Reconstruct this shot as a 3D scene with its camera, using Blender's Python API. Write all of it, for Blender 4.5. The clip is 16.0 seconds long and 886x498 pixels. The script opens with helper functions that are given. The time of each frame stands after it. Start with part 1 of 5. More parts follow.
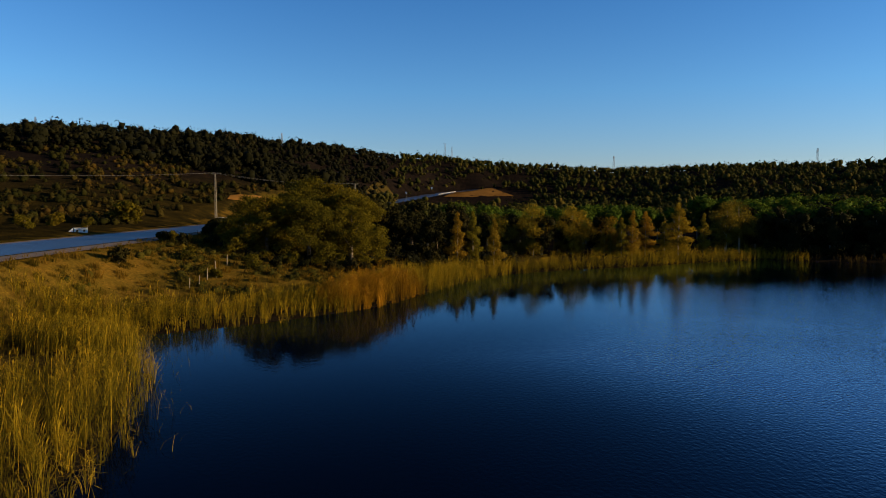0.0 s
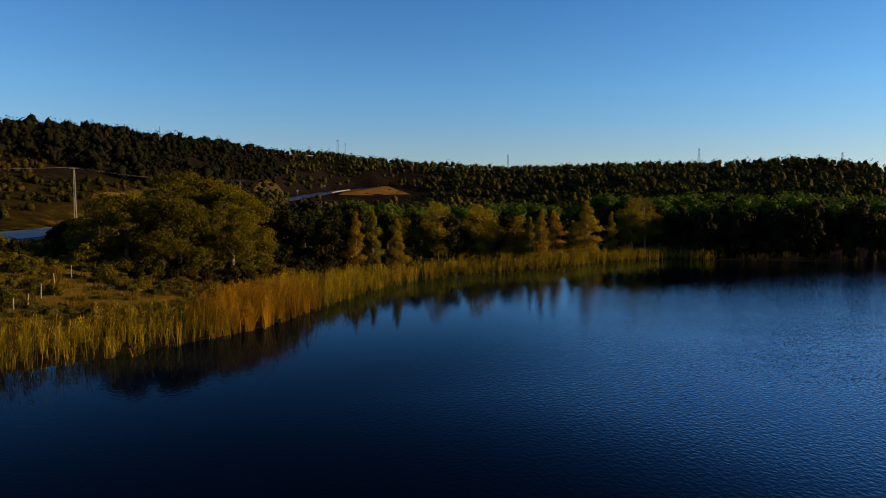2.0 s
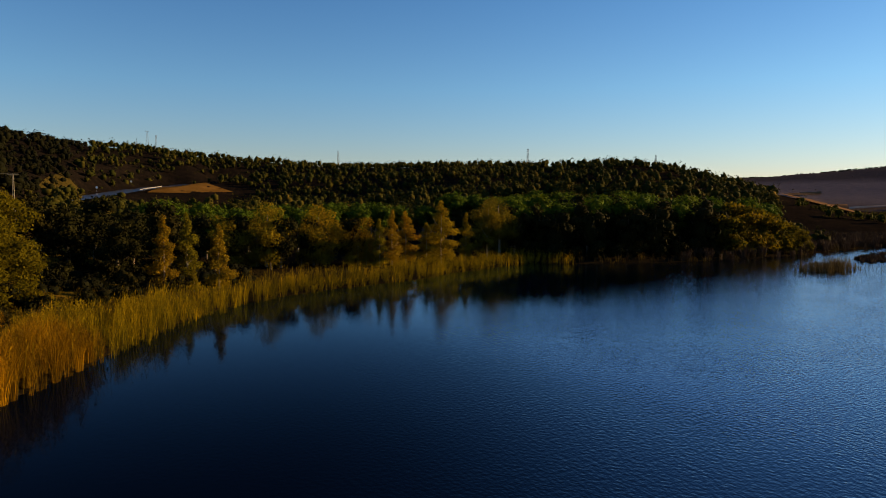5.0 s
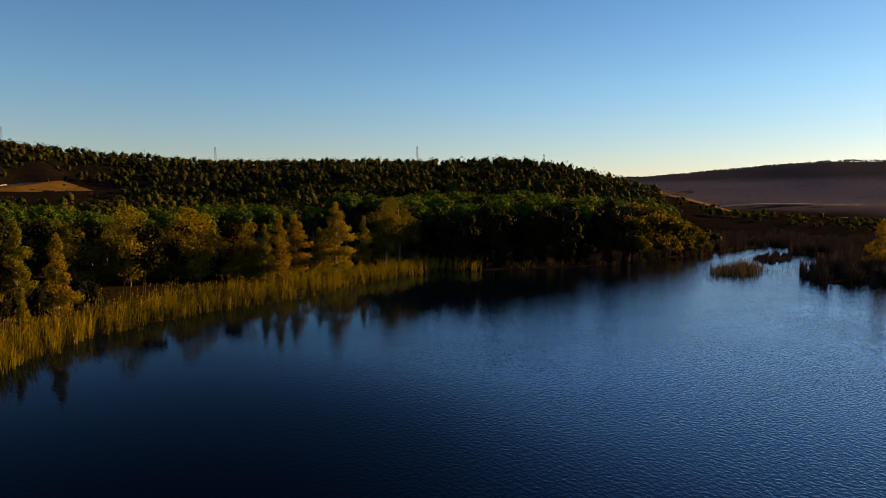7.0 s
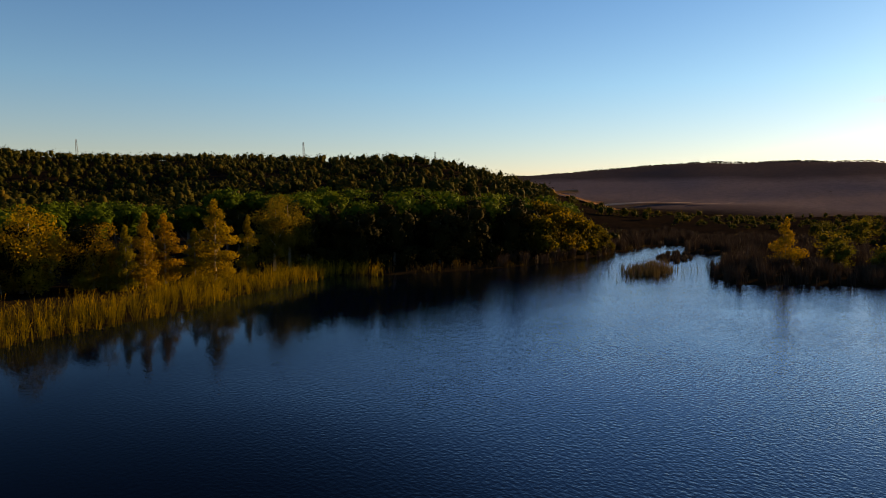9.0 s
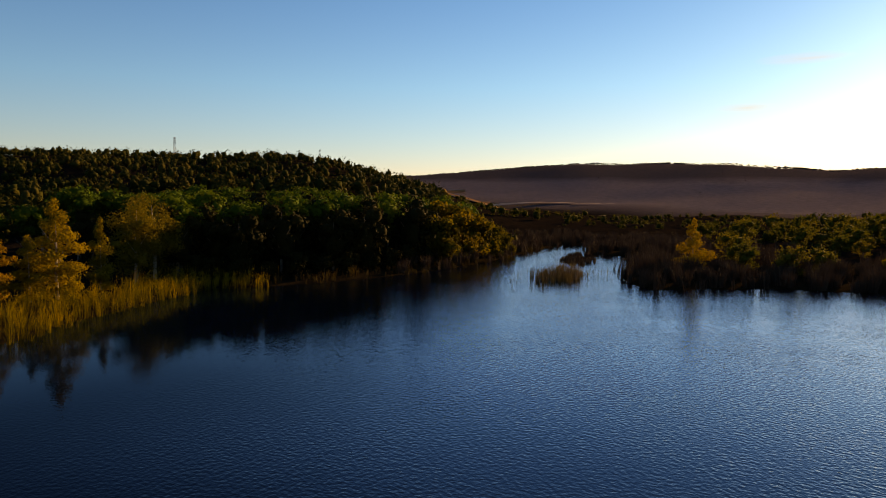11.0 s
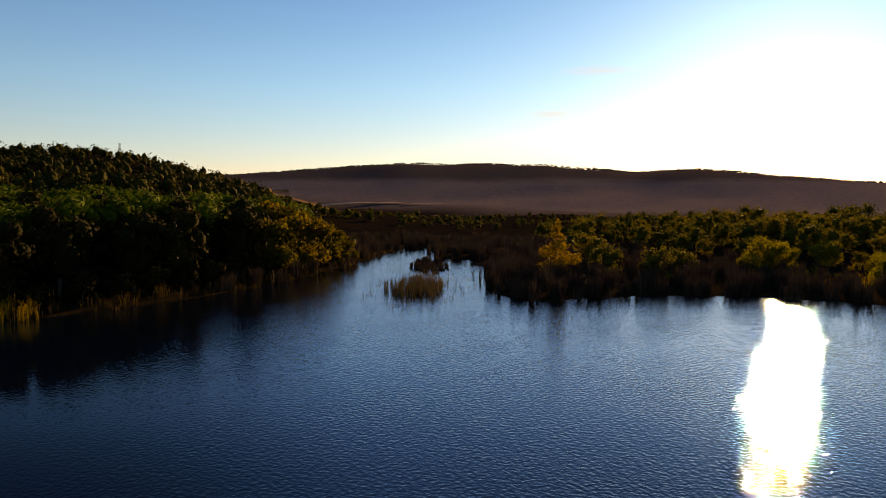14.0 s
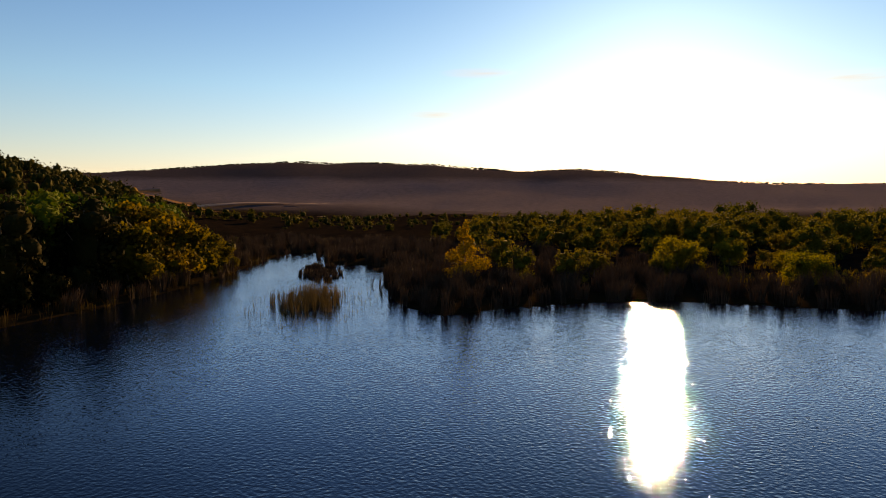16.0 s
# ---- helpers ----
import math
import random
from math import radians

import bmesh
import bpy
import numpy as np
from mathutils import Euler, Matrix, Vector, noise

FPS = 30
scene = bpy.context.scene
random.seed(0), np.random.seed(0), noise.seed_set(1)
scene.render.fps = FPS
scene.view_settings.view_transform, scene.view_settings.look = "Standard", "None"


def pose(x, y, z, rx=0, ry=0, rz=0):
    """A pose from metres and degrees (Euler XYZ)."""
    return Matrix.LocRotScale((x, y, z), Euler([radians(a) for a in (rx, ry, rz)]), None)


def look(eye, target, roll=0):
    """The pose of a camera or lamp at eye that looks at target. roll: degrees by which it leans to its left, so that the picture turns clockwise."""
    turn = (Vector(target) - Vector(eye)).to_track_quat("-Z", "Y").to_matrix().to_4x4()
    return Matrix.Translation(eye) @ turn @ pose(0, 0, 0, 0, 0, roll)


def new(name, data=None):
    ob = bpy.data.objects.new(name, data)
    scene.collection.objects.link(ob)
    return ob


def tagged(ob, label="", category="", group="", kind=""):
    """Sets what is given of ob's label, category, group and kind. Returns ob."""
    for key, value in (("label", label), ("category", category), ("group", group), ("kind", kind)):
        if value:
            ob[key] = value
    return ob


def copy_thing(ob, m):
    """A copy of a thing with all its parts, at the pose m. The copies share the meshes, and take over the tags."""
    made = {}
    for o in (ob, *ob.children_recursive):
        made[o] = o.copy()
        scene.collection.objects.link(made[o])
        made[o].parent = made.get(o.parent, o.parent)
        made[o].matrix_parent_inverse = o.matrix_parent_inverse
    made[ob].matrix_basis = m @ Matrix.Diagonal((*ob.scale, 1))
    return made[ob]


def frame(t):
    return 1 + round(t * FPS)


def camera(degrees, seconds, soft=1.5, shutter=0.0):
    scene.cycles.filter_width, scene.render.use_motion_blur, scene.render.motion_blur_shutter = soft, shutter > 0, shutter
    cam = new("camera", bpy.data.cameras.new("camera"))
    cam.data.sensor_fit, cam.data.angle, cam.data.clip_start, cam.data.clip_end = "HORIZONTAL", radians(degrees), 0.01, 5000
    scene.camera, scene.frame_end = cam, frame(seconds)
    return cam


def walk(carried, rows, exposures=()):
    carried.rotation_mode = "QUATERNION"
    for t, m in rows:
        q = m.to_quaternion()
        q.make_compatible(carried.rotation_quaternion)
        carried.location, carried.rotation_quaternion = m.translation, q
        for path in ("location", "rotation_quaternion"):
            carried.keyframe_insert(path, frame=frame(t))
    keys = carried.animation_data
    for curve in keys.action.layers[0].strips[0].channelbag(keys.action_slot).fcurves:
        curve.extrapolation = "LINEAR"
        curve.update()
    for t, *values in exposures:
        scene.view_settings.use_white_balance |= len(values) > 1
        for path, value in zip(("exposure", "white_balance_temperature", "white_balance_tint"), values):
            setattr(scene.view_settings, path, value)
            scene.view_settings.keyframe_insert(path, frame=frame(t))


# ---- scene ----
cam = camera(66.3, 16.0, 0.9)
PATH = [
    (0, (-0.78, -7.839, 9.458), (-0.739, -5.844, 9.327), 0.2),
    (0.5, (-0.942, -5.508, 9.437), (-0.827, -3.516, 9.306), 0.2),
    (1, (-1.027, -3.068, 9.441), (-0.835, -1.081, 9.308), 0.2),
    (1.5, (-1.054, -0.521, 9.444), (-0.783, 1.456, 9.31), 0.1),
    (2, (-1.057, 2.01, 9.408), (-0.706, 3.975, 9.274), 0.1),
    (2.5, (-0.951, 4.5, 9.388), (-0.519, 6.448, 9.254), 0.1),
    (3, (-0.746, 7.021, 9.439), (-0.233, 8.949, 9.302), 0.2),
    (3.5, (-0.434, 9.58, 9.545), (0.158, 11.485, 9.407), 0.2),
    (4, (-0.144, 12.126, 9.638), (0.528, 14.005, 9.501), 0.2),
    (4.5, (0.158, 14.713, 9.684), (0.91, 16.561, 9.546), 0.2),
    (7, (3.768, 27.721, 10.173), (4.891, 29.369, 10.031), 0.1),
    (7.5, (4.788, 30.131, 10.183), (5.979, 31.731, 10.038), 0.1),
    (8, (5.804, 32.286, 10.133), (7.06, 33.835, 9.988), 0.2),
    (8.5, (6.905, 34.329, 10.063), (8.224, 35.825, 9.918), 0.3),
    (9, (8.03, 36.37, 10.003), (9.411, 37.809, 9.858), 0.2),
    (9.5, (9.329, 38.375, 9.975), (10.769, 39.755, 9.83), 0.2),
    (12, (16.752, 47.717, 10.074), (18.455, 48.755, 9.931), 0.2),
    (12.5, (18.351, 49.325, 10.097), (20.098, 50.288, 9.954), 0.1),
    (13, (20.089, 50.9, 10.085), (21.876, 51.786, 9.942), 0.1),
    (13.5, (21.921, 52.308, 10.022), (23.745, 53.117, 9.88), 0.1),
    (14, (23.849, 53.679, 9.995), (25.705, 54.41, 9.853), 0.1),
    (14.5, (25.787, 54.912, 9.954), (27.672, 55.564, 9.813), 0.1),
    (15, (27.867, 56.125, 9.962), (29.778, 56.697, 9.82), -0.0),
    (15.5, (30.024, 57.15, 9.925), (31.957, 57.643, 9.783), -0.0),
    (16, (32.276, 58.146, 9.901), (34.228, 58.556, 9.759), -0.1),
]
EXPOSURE = [(0.0, 1.1, 6500, 10), (4.0, 1.15, 7600, 11), (8.0, 1.26, 9600, 16), (16.0, 1.32, 11600, 22)]
walk(cam, [(t, look(eye, target, roll)) for t, eye, target, roll in PATH], EXPOSURE)

# ---- light: low evening sun over the far hill, clear sky ----
SUN_AZ, SUN_EL = 95.6, 12.3
sun_way = Vector((math.sin(radians(SUN_AZ)) * math.cos(radians(SUN_EL)), math.cos(radians(SUN_AZ)) * math.cos(radians(SUN_EL)), math.sin(radians(SUN_EL))))
world = bpy.data.worlds.new("world")
scene.world = world
world.use_nodes = True
wn, wl = world.node_tree.nodes, world.node_tree.links
sky = wn.new("ShaderNodeTexSky")
sky.sky_type, sky.sun_disc = "NISHITA", False
sky.sun_elevation, sky.sun_rotation = radians(SUN_EL), radians(SUN_AZ)
sky.air_density, sky.dust_density, sky.ozone_density = 1.0, 0.2, 4.0
clear = wn.new("ShaderNodeMix")
clear.data_type, clear.blend_type = "RGBA", "MULTIPLY"
clear.inputs[0].default_value = 1.0
wl.new(sky.outputs["Color"], clear.inputs[6])
# pale haze at the horizon, deeper blue higher up
aloft = wn.new("ShaderNodeSeparateXYZ")
haze = wn.new("ShaderNodeValToRGB")
for e, (at, c) in zip((haze.color_ramp.elements[0], haze.color_ramp.elements[1], haze.color_ramp.elements.new(0.16), haze.color_ramp.elements.new(0.40)),
                      ((0.0, (1.13, 0.95, 1.05)), (1.0, (0.26, 0.54, 0.95)), (0.16, (0.73, 1.06, 1.31)), (0.40, (0.32, 0.80, 1.22)))):
    e.color, e.position = (*c, 1), at
wl.new(aloft.outputs["Z"], haze.inputs[0])
wl.new(haze.outputs[0], clear.inputs[7])
# three thin wisps of cirrus low in the eastern sky
coord = wn.new("ShaderNodeTexCoord")
wl.new(coord.outputs["Generated"], aloft.inputs[0])
mist = wn.new("ShaderNodeTexNoise")
stretch = wn.new("ShaderNodeMapping")
stretch.inputs["Scale"].default_value = (5.0, 5.0, 70.0)
wl.new(coord.outputs["Generated"], stretch.inputs["Vector"])
wl.new(stretch.outputs[0], mist.inputs["Vector"])
mist.inputs["Scale"].default_value, mist.inputs["Detail"].default_value = 3.0, 4.0
tone = clear.outputs[2]
for az, el, wide, tall in ((77.6, 7.1, 0.045, 0.007), (81.2, 10.45, 0.06, 0.008), (108.5, 8.6, 0.08, 0.014)):
    a, e = radians(az), radians(el)
    m = wn.new("ShaderNodeMapping")
    m.vector_type = "TEXTURE"
    m.inputs["Location"].default_value = (math.sin(a) * math.cos(e), math.cos(a) * math.cos(e), math.sin(e))
    m.inputs["Rotation"].default_value = (0, 0, -a)
    m.inputs["Scale"].default_value = (wide, 1.0, tall)
    wl.new(coord.outputs["Generated"], m.inputs["Vector"])
    ball = wn.new("ShaderNodeVectorMath")
    ball.operation = "LENGTH"
    wl.new(m.outputs[0], ball.inputs[0])
    soft = wn.new("ShaderNodeMapRange")
    soft.inputs["From Min"].default_value, soft.inputs["From Max"].default_value = 1.0, 0.0
    wl.new(ball.outputs["Value"], soft.inputs["Value"])
    thin = wn.new("ShaderNodeMath")
    thin.operation = "MULTIPLY"
    wl.new(soft.outputs[0], thin.inputs[0])
    wl.new(mist.outputs["Fac"], thin.inputs[1])
    veil = wn.new("ShaderNodeMix")
    veil.data_type = "RGBA"
    veil.inputs[7].default_value = (5.2, 5.0, 4.8, 1)
    wl.new(thin.outputs[0], veil.inputs[0])
    wl.new(tone, veil.inputs[6])
    tone = veil.outputs[2]
wl.new(tone, wn["Background"].inputs["Color"])
wn["Background"].inputs["Strength"].default_value = 0.0615

lamp = bpy.data.lights.new("sun", "SUN")
lamp.energy, lamp.angle, lamp.color = 5.0, radians(0.6), (1.0, 0.70, 0.36)
sun = new("sun", lamp)
sun.matrix_world = look(sun_way * 500, (0, 0, 0))


# ---- materials ----
def material(name, rough=0.8, spec=0.3):
    m = bpy.data.materials.new(name)
    m.use_nodes = True
    p = m.node_tree.nodes["Principled BSDF"]
    p.inputs["Roughness"].default_value = rough
    p.inputs["Specular IOR Level"].default_value = spec
    return m, m.node_tree.nodes, m.node_tree.links, p


def ramp(nodes, stops):
    r = nodes.new("ShaderNodeValToRGB")
    while len(r.color_ramp.elements) < len(stops):
        r.color_ramp.elements.new(0.5)
    for e, (at, c) in zip(r.color_ramp.elements, stops):
        e.position, e.color = at, (*c, 1)
    return r


def noise_tex(nodes, links, scale, detail=4.0, rough=0.55, coord="Object"):
    n = nodes.new("ShaderNodeTexNoise")
    n.inputs["Scale"].default_value, n.inputs["Detail"].default_value, n.inputs["Roughness"].default_value = scale, detail, rough
    c = nodes.new("ShaderNodeTexCoord")
    links.new(c.outputs[coord], n.inputs["Vector"])
    return n


def mix_colour(nodes, links, fac, a, b, kind="MIX"):
    m = nodes.new("ShaderNodeMix")
    m.data_type, m.blend_type = "RGBA", kind
    for socket, v in ((m.inputs[0], fac), (m.inputs[6], a), (m.inputs[7], b)):
        if isinstance(v, (int, float)):
            socket.default_value = v
        elif isinstance(v, tuple):
            socket.default_value = (*v, 1)
        else:
            links.new(v, socket)
    return m.outputs[2]


def maths(nodes, links, op, a, b=0.0):
    m = nodes.new("ShaderNodeMath")
    m.operation = op
    for socket, v in zip(m.inputs, (a, b)):
        if isinstance(v, (int, float)):
            socket.default_value = v
        else:
            links.new(v, socket)
    return m.outputs[0]


def plain(name, colour, rough=0.7, metal=0.0, vary=0.25, scale=3.0, spec=0.3):
    """A surface of one colour, mottled at two scales."""
    m, n, l, p = material(name, rough, spec)
    a, b = noise_tex(n, l, scale, 5), noise_tex(n, l, scale * 9, 3)
    f = maths(n, l, "ADD", maths(n, l, "MULTIPLY", a.outputs["Fac"], 0.65), maths(n, l, "MULTIPLY", b.outputs["Fac"], 0.35))
    lo, hi = tuple(c * (1 - vary) for c in colour), tuple(min(1, c * (1 + vary)) for c in colour)
    r = ramp(n, [(0.32, lo), (0.68, hi)])
    l.new(f, r.inputs[0])
    l.new(r.outputs[0], p.inputs["Base Color"])
    p.inputs["Metallic"].default_value = metal
    bump = n.new("ShaderNodeBump")
    bump.inputs["Strength"].default_value, bump.inputs["Distance"].default_value = 0.2, 0.02
    l.new(b.outputs["Fac"], bump.inputs["Height"])
    l.new(bump.outputs[0], p.inputs["Normal"])
    return m


LEAF_DIM = 0.66  # scales every leaf colour down, so that foliage in shade goes darker


def foliage(name, stops, glow=0.35, by="object"):
    """Leaves: colour varies from plant to plant and leaf to leaf, and some light comes through."""
    m, n, l, p = material(name, 0.9, 0.03)
    if by == "object":
        src = n.new("ShaderNodeObjectInfo").outputs["Random"]
    else:
        a = n.new("ShaderNodeAttribute")
        a.attribute_name = "tint"
        src = a.outputs["Fac"]
    leaf = n.new("ShaderNodeNewGeometry").outputs["Random Per Island"]
    f = maths(n, l, "ADD", maths(n, l, "MULTIPLY", src, 0.7), maths(n, l, "MULTIPLY", leaf, 0.3))
    r = ramp(n, [(at, tuple(c * LEAF_DIM for c in colour)) for at, colour in stops])
    l.new(f, r.inputs[0])
    patch = noise_tex(n, l, 0.45, 2)
    shade = ramp(n, [(0.3, (0.72, 0.72, 0.72)), (0.7, (1.15, 1.1, 1.0))])
    l.new(patch.outputs["Fac"], shade.inputs[0])
    colour = mix_colour(n, l, 1.0, r.outputs[0], shade.outputs[0], "MULTIPLY")
    l.new(colour, p.inputs["Base Color"])
    t = n.new("ShaderNodeBsdfTranslucent")
    l.new(colour, t.inputs["Color"])
    mix = n.new("ShaderNodeMixShader")
    mix.inputs[0].default_value = glow
    l.new(p.outputs[0], mix.inputs[1])
    l.new(t.outputs[0], mix.inputs[2])
    l.new(mix.outputs[0], n["Material Output"].inputs["Surface"])
    return m


leaf_willow = foliage("leaf_willow", [(0.0, (0.072, 0.068, 0.007)), (0.5, (0.115, 0.098, 0.008)), (1.0, (0.165, 0.124, 0.010))], 0.45)
leaf_autumn = foliage("leaf_autumn", [(0.0, (0.215, 0.175, 0.016)), (0.5, (0.290, 0.200, 0.016)), (1.0, (0.370, 0.185, 0.018))], 0.4)
leaf_spire = foliage("leaf_spire", [(0.0, (0.140, 0.135, 0.014)), (0.5, (0.190, 0.160, 0.014)), (1.0, (0.290, 0.170, 0.016))], 0.4)
leaf_brown = foliage("leaf_brown", [(0.0, (0.140, 0.120, 0.014)), (0.5, (0.200, 0.150, 0.016)), (1.0, (0.260, 0.150, 0.016))], 0.3)
leaf_pine = foliage("leaf_pine", [(0.0, (0.034, 0.066, 0.007)), (0.6, (0.062, 0.105, 0.009)), (1.0, (0.100, 0.130, 0.011))], 0.25)
# near-black leaves: the western hill's shade is put into this colour
leaf_wood_shade = foliage("leaf_wood_shade", [(0.0, (0.006, 0.007, 0.003)), (0.5, (0.010, 0.011, 0.004)), (0.8, (0.016, 0.015, 0.005)), (1.0, (0.030, 0.022, 0.007))], 0.03, "tint")
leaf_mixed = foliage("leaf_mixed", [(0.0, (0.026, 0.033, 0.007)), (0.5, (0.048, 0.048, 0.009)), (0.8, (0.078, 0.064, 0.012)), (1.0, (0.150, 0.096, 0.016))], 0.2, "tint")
leaf_scrub = foliage("leaf_scrub", [(0.0, (0.012, 0.015, 0.004)), (0.4, (0.024, 0.025, 0.005)), (0.7, (0.044, 0.034, 0.007)), (1.0, (0.080, 0.048, 0.009))], 0.25, "tint")
leaf_bramble = foliage("leaf_bramble", [(0.0, (0.020, 0.022, 0.005)), (0.5, (0.060, 0.056, 0.008)), (1.0, (0.130, 0.090, 0.010))], 0.3, "tint")
leaf_thicket = foliage("leaf_thicket", [(0.0, (0.030, 0.040, 0.008)), (0.5, (0.068, 0.070, 0.011)), (1.0, (0.150, 0.112, 0.015))], 0.4, "tint")
leaf_shrub = foliage("leaf_shrub", [(0.0, (0.062, 0.072, 0.010)), (0.5, (0.110, 0.105, 0.013)), (1.0, (0.180, 0.135, 0.016))], 0.36)
reed_leaf = foliage("reed_leaf", [(0.0, (0.030, 0.029, 0.005)), (0.5, (0.185, 0.145, 0.010)), (1.0, (0.580, 0.380, 0.022))], 0.3, "tint")
reed_rust = foliage("reed_rust", [(0.0, (0.055, 0.034, 0.005)), (0.5, (0.250, 0.135, 0.010)), (1.0, (0.560, 0.290, 0.018))], 0.3, "tint")
grass_leaf = foliage("grass_leaf", [(0.0, (0.036, 0.036, 0.006)), (0.5, (0.115, 0.082, 0.009)), (1.0, (0.215, 0.118, 0.013))], 0.3, "tint")
leaf_moor = foliage("leaf_moor", [(0.0, (0.070, 0.055, 0.046)), (0.5, (0.110, 0.085, 0.068)), (1.0, (0.150, 0.110, 0.080))], 0.05, "tint")
marsh_leaf = foliage("marsh_leaf", [(0.0, (0.044, 0.031, 0.025)), (0.5, (0.056, 0.039, 0.030)), (1.0, (0.074, 0.051, 0.036))], 0.08, "tint")
island_leaf = foliage("island_leaf", [(0.0, (0.070, 0.056, 0.026)), (0.5, (0.110, 0.082, 0.034)), (1.0, (0.150, 0.105, 0.040))], 0.15, "tint")
# leaf colour lowered to near black to carry the shade of the trees
leaf_dark_shade = foliage("leaf_dark_shade", [(0.0, (0.012, 0.014, 0.004)), (0.6, (0.022, 0.022, 0.006)), (1.0, (0.040, 0.033, 0.008))], 0.12)
leaf_spit = foliage("leaf_spit", [(0.0, (0.13, 0.14, 0.012)), (0.5, (0.18, 0.17, 0.014)), (1.0, (0.25, 0.20, 0.016))], 0.5)
# autumn leaf brightened to gold: the wood's sunlit end is in the colour
leaf_gold_lit = foliage("leaf_gold_lit", [(0.0, (0.060, 0.062, 0.008)), (0.5, (0.120, 0.100, 0.010)), (1.0, (0.230, 0.150, 0.012))], 0.45)
# dark copy of the reed colour, with the wood's shade painted in
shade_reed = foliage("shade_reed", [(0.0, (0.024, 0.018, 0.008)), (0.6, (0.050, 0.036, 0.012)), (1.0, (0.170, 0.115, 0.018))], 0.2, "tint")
bark = plain("bark", (0.10, 0.08, 0.06), 0.9)
pale_bark = plain("pale_bark", (0.20, 0.17, 0.13), 0.85)
asphalt = plain("asphalt", (0.016, 0.020, 0.030), 0.32, 0, 0.25, 0.6, 0.6)
gravel = plain("gravel", (0.085, 0.062, 0.042), 0.95, 0, 0.35, 1.5)
concrete = plain("concrete", (0.15, 0.135, 0.11), 0.9)
limewash = plain("limewash", (0.52, 0.51, 0.49), 0.85, 0, 0.2)
galvanised = plain("galvanised", (0.42, 0.43, 0.44), 0.45, 0.7)
dull_steel = plain("dull_steel", (0.20, 0.20, 0.20), 0.6, 0.2)
mast_steel = plain("mast_steel", (0.06, 0.062, 0.07), 0.6, 0.3)
wire_metal = plain("wire_metal", (0.06, 0.06, 0.065), 0.6, 0.4)
post_wood = plain("post_wood", (0.16, 0.13, 0.09), 0.9)
white_paint = plain("white_paint", (0.78, 0.78, 0.76), 0.4, 0, 0.06)
dark_rubber = plain("dark_rubber", (0.02, 0.02, 0.02), 0.8)
glass_dark = plain("glass_dark", (0.02, 0.025, 0.03), 0.08, 0, 0.1, 3, 0.6)

# ---- lie of the land ----
SHORE = [(-11, -120), (-12.5, -40), (-12.2, 5), (-13.0, 14), (-13.0, 18), (-14.1, 22), (-16.0, 27.6), (-19.5, 34), (-22.5, 40.5), (-18.5, 42), (-14.9, 45.2),
         (-10.3, 49.2), (-5.9, 54), (-2.2, 61.5), (1.9, 71.4), (6.6, 79.5), (10, 84), (14.6, 87), (19, 89.8), (26.8, 93.2), (33, 95.6), (38.6, 99.8),
         (49.8, 105.8), (56.5, 109), (59, 110.5), (60.5, 108), (66.4, 105.2), (75, 102.6), (87.5, 102), (102.5, 102.6), (115, 105.2), (128, 108.3),
         (138, 111), (152, 112), (153, 107), (141, 102), (131, 97.5), (132, 90), (127, 86.5), (109, 81.5), (97, 77), (91.5, 73.5), (88.4, 69.8), (93.5, 65.3), (98.4, 58.5),
         (101.2, 49.2), (100.3, 41.5), (98.6, 32), (101, 10), (96, -60), (80, -130), (30, -150)]


def shore_distance(x, y):
    """Metres from the waterline: positive on land, negative on the lake."""
    p = np.array(SHORE, float)
    q = np.roll(p, -1, 0)
    best, inside = np.full(x.shape, 1e9), np.zeros(x.shape, bool)
    for (ax, ay), (bx, by) in zip(p, q):
        ex, ey = bx - ax, by - ay
        s = np.clip(((x - ax) * ex + (y - ay) * ey) / (ex * ex + ey * ey), 0, 1)
        best = np.minimum(best, np.hypot(x - ax - s * ex, y - ay - s * ey))
        if ay != by:
            cross = ((ay > y) != (by > y)) & (x < (bx - ax) * (y - ay) / (by - ay) + ax)
            inside ^= cross
    return np.where(inside, -best, best)


def smooth(v):
    v = np.clip(v, 0, 1)
    return v * v * (3 - 2 * v)


def waves(x, y, scale, seed):
    """Soft irregular undulation, about -1 to 1."""
    r = np.random.RandomState(seed)
    out = np.zeros(np.shape(x))
    for k in range(7):
        a, f, ph = r.uniform(0, 6.28), r.uniform(0.5, 2.2) / scale, r.uniform(0, 6.28)
        out = out + np.sin((x * math.cos(a) + y * math.sin(a)) * f * 6.28 + ph) / 3.5
    return out


HUB = (5.0, 20.0)
# azimuth from north, foot radius, ridge radius, ridge height: the wooded hill, then the far hill
HILL_A = [(-180, 200, 600, 10), (-90, 120, 320, 29.3), (-60, 120, 310, 31.3), (-30, 125, 310, 33.3), (-20, 130, 330, 35.4), (-10, 150, 360, 34.6), (0, 170, 420, 36.2), (8, 170, 450, 32.0),
          (15, 170, 450, 29.8), (25, 170, 420, 28.8), (35, 170, 380, 26.8), (40, 170, 360, 26.6), (45, 170, 340, 19.4), (49, 170, 330, 14), (56, 170, 320, 3), (65, 200, 320, 1), (180, 200, 600, 10)]
HILL_B = [(-180, 300, 700, 14), (-60, 300, 800, 10), (20, 300, 760, 24), (50, 270, 620, 29), (58, 260, 620, 35.6), (63, 260, 610, 38.7), (74, 260, 610, 37.5), (81, 260, 610, 31.5), (86, 260, 610, 34),
          (94, 260, 610, 24.4), (100, 260, 610, 20), (110, 260, 610, 19.5), (140, 260, 650, 18), (180, 300, 700, 14)]


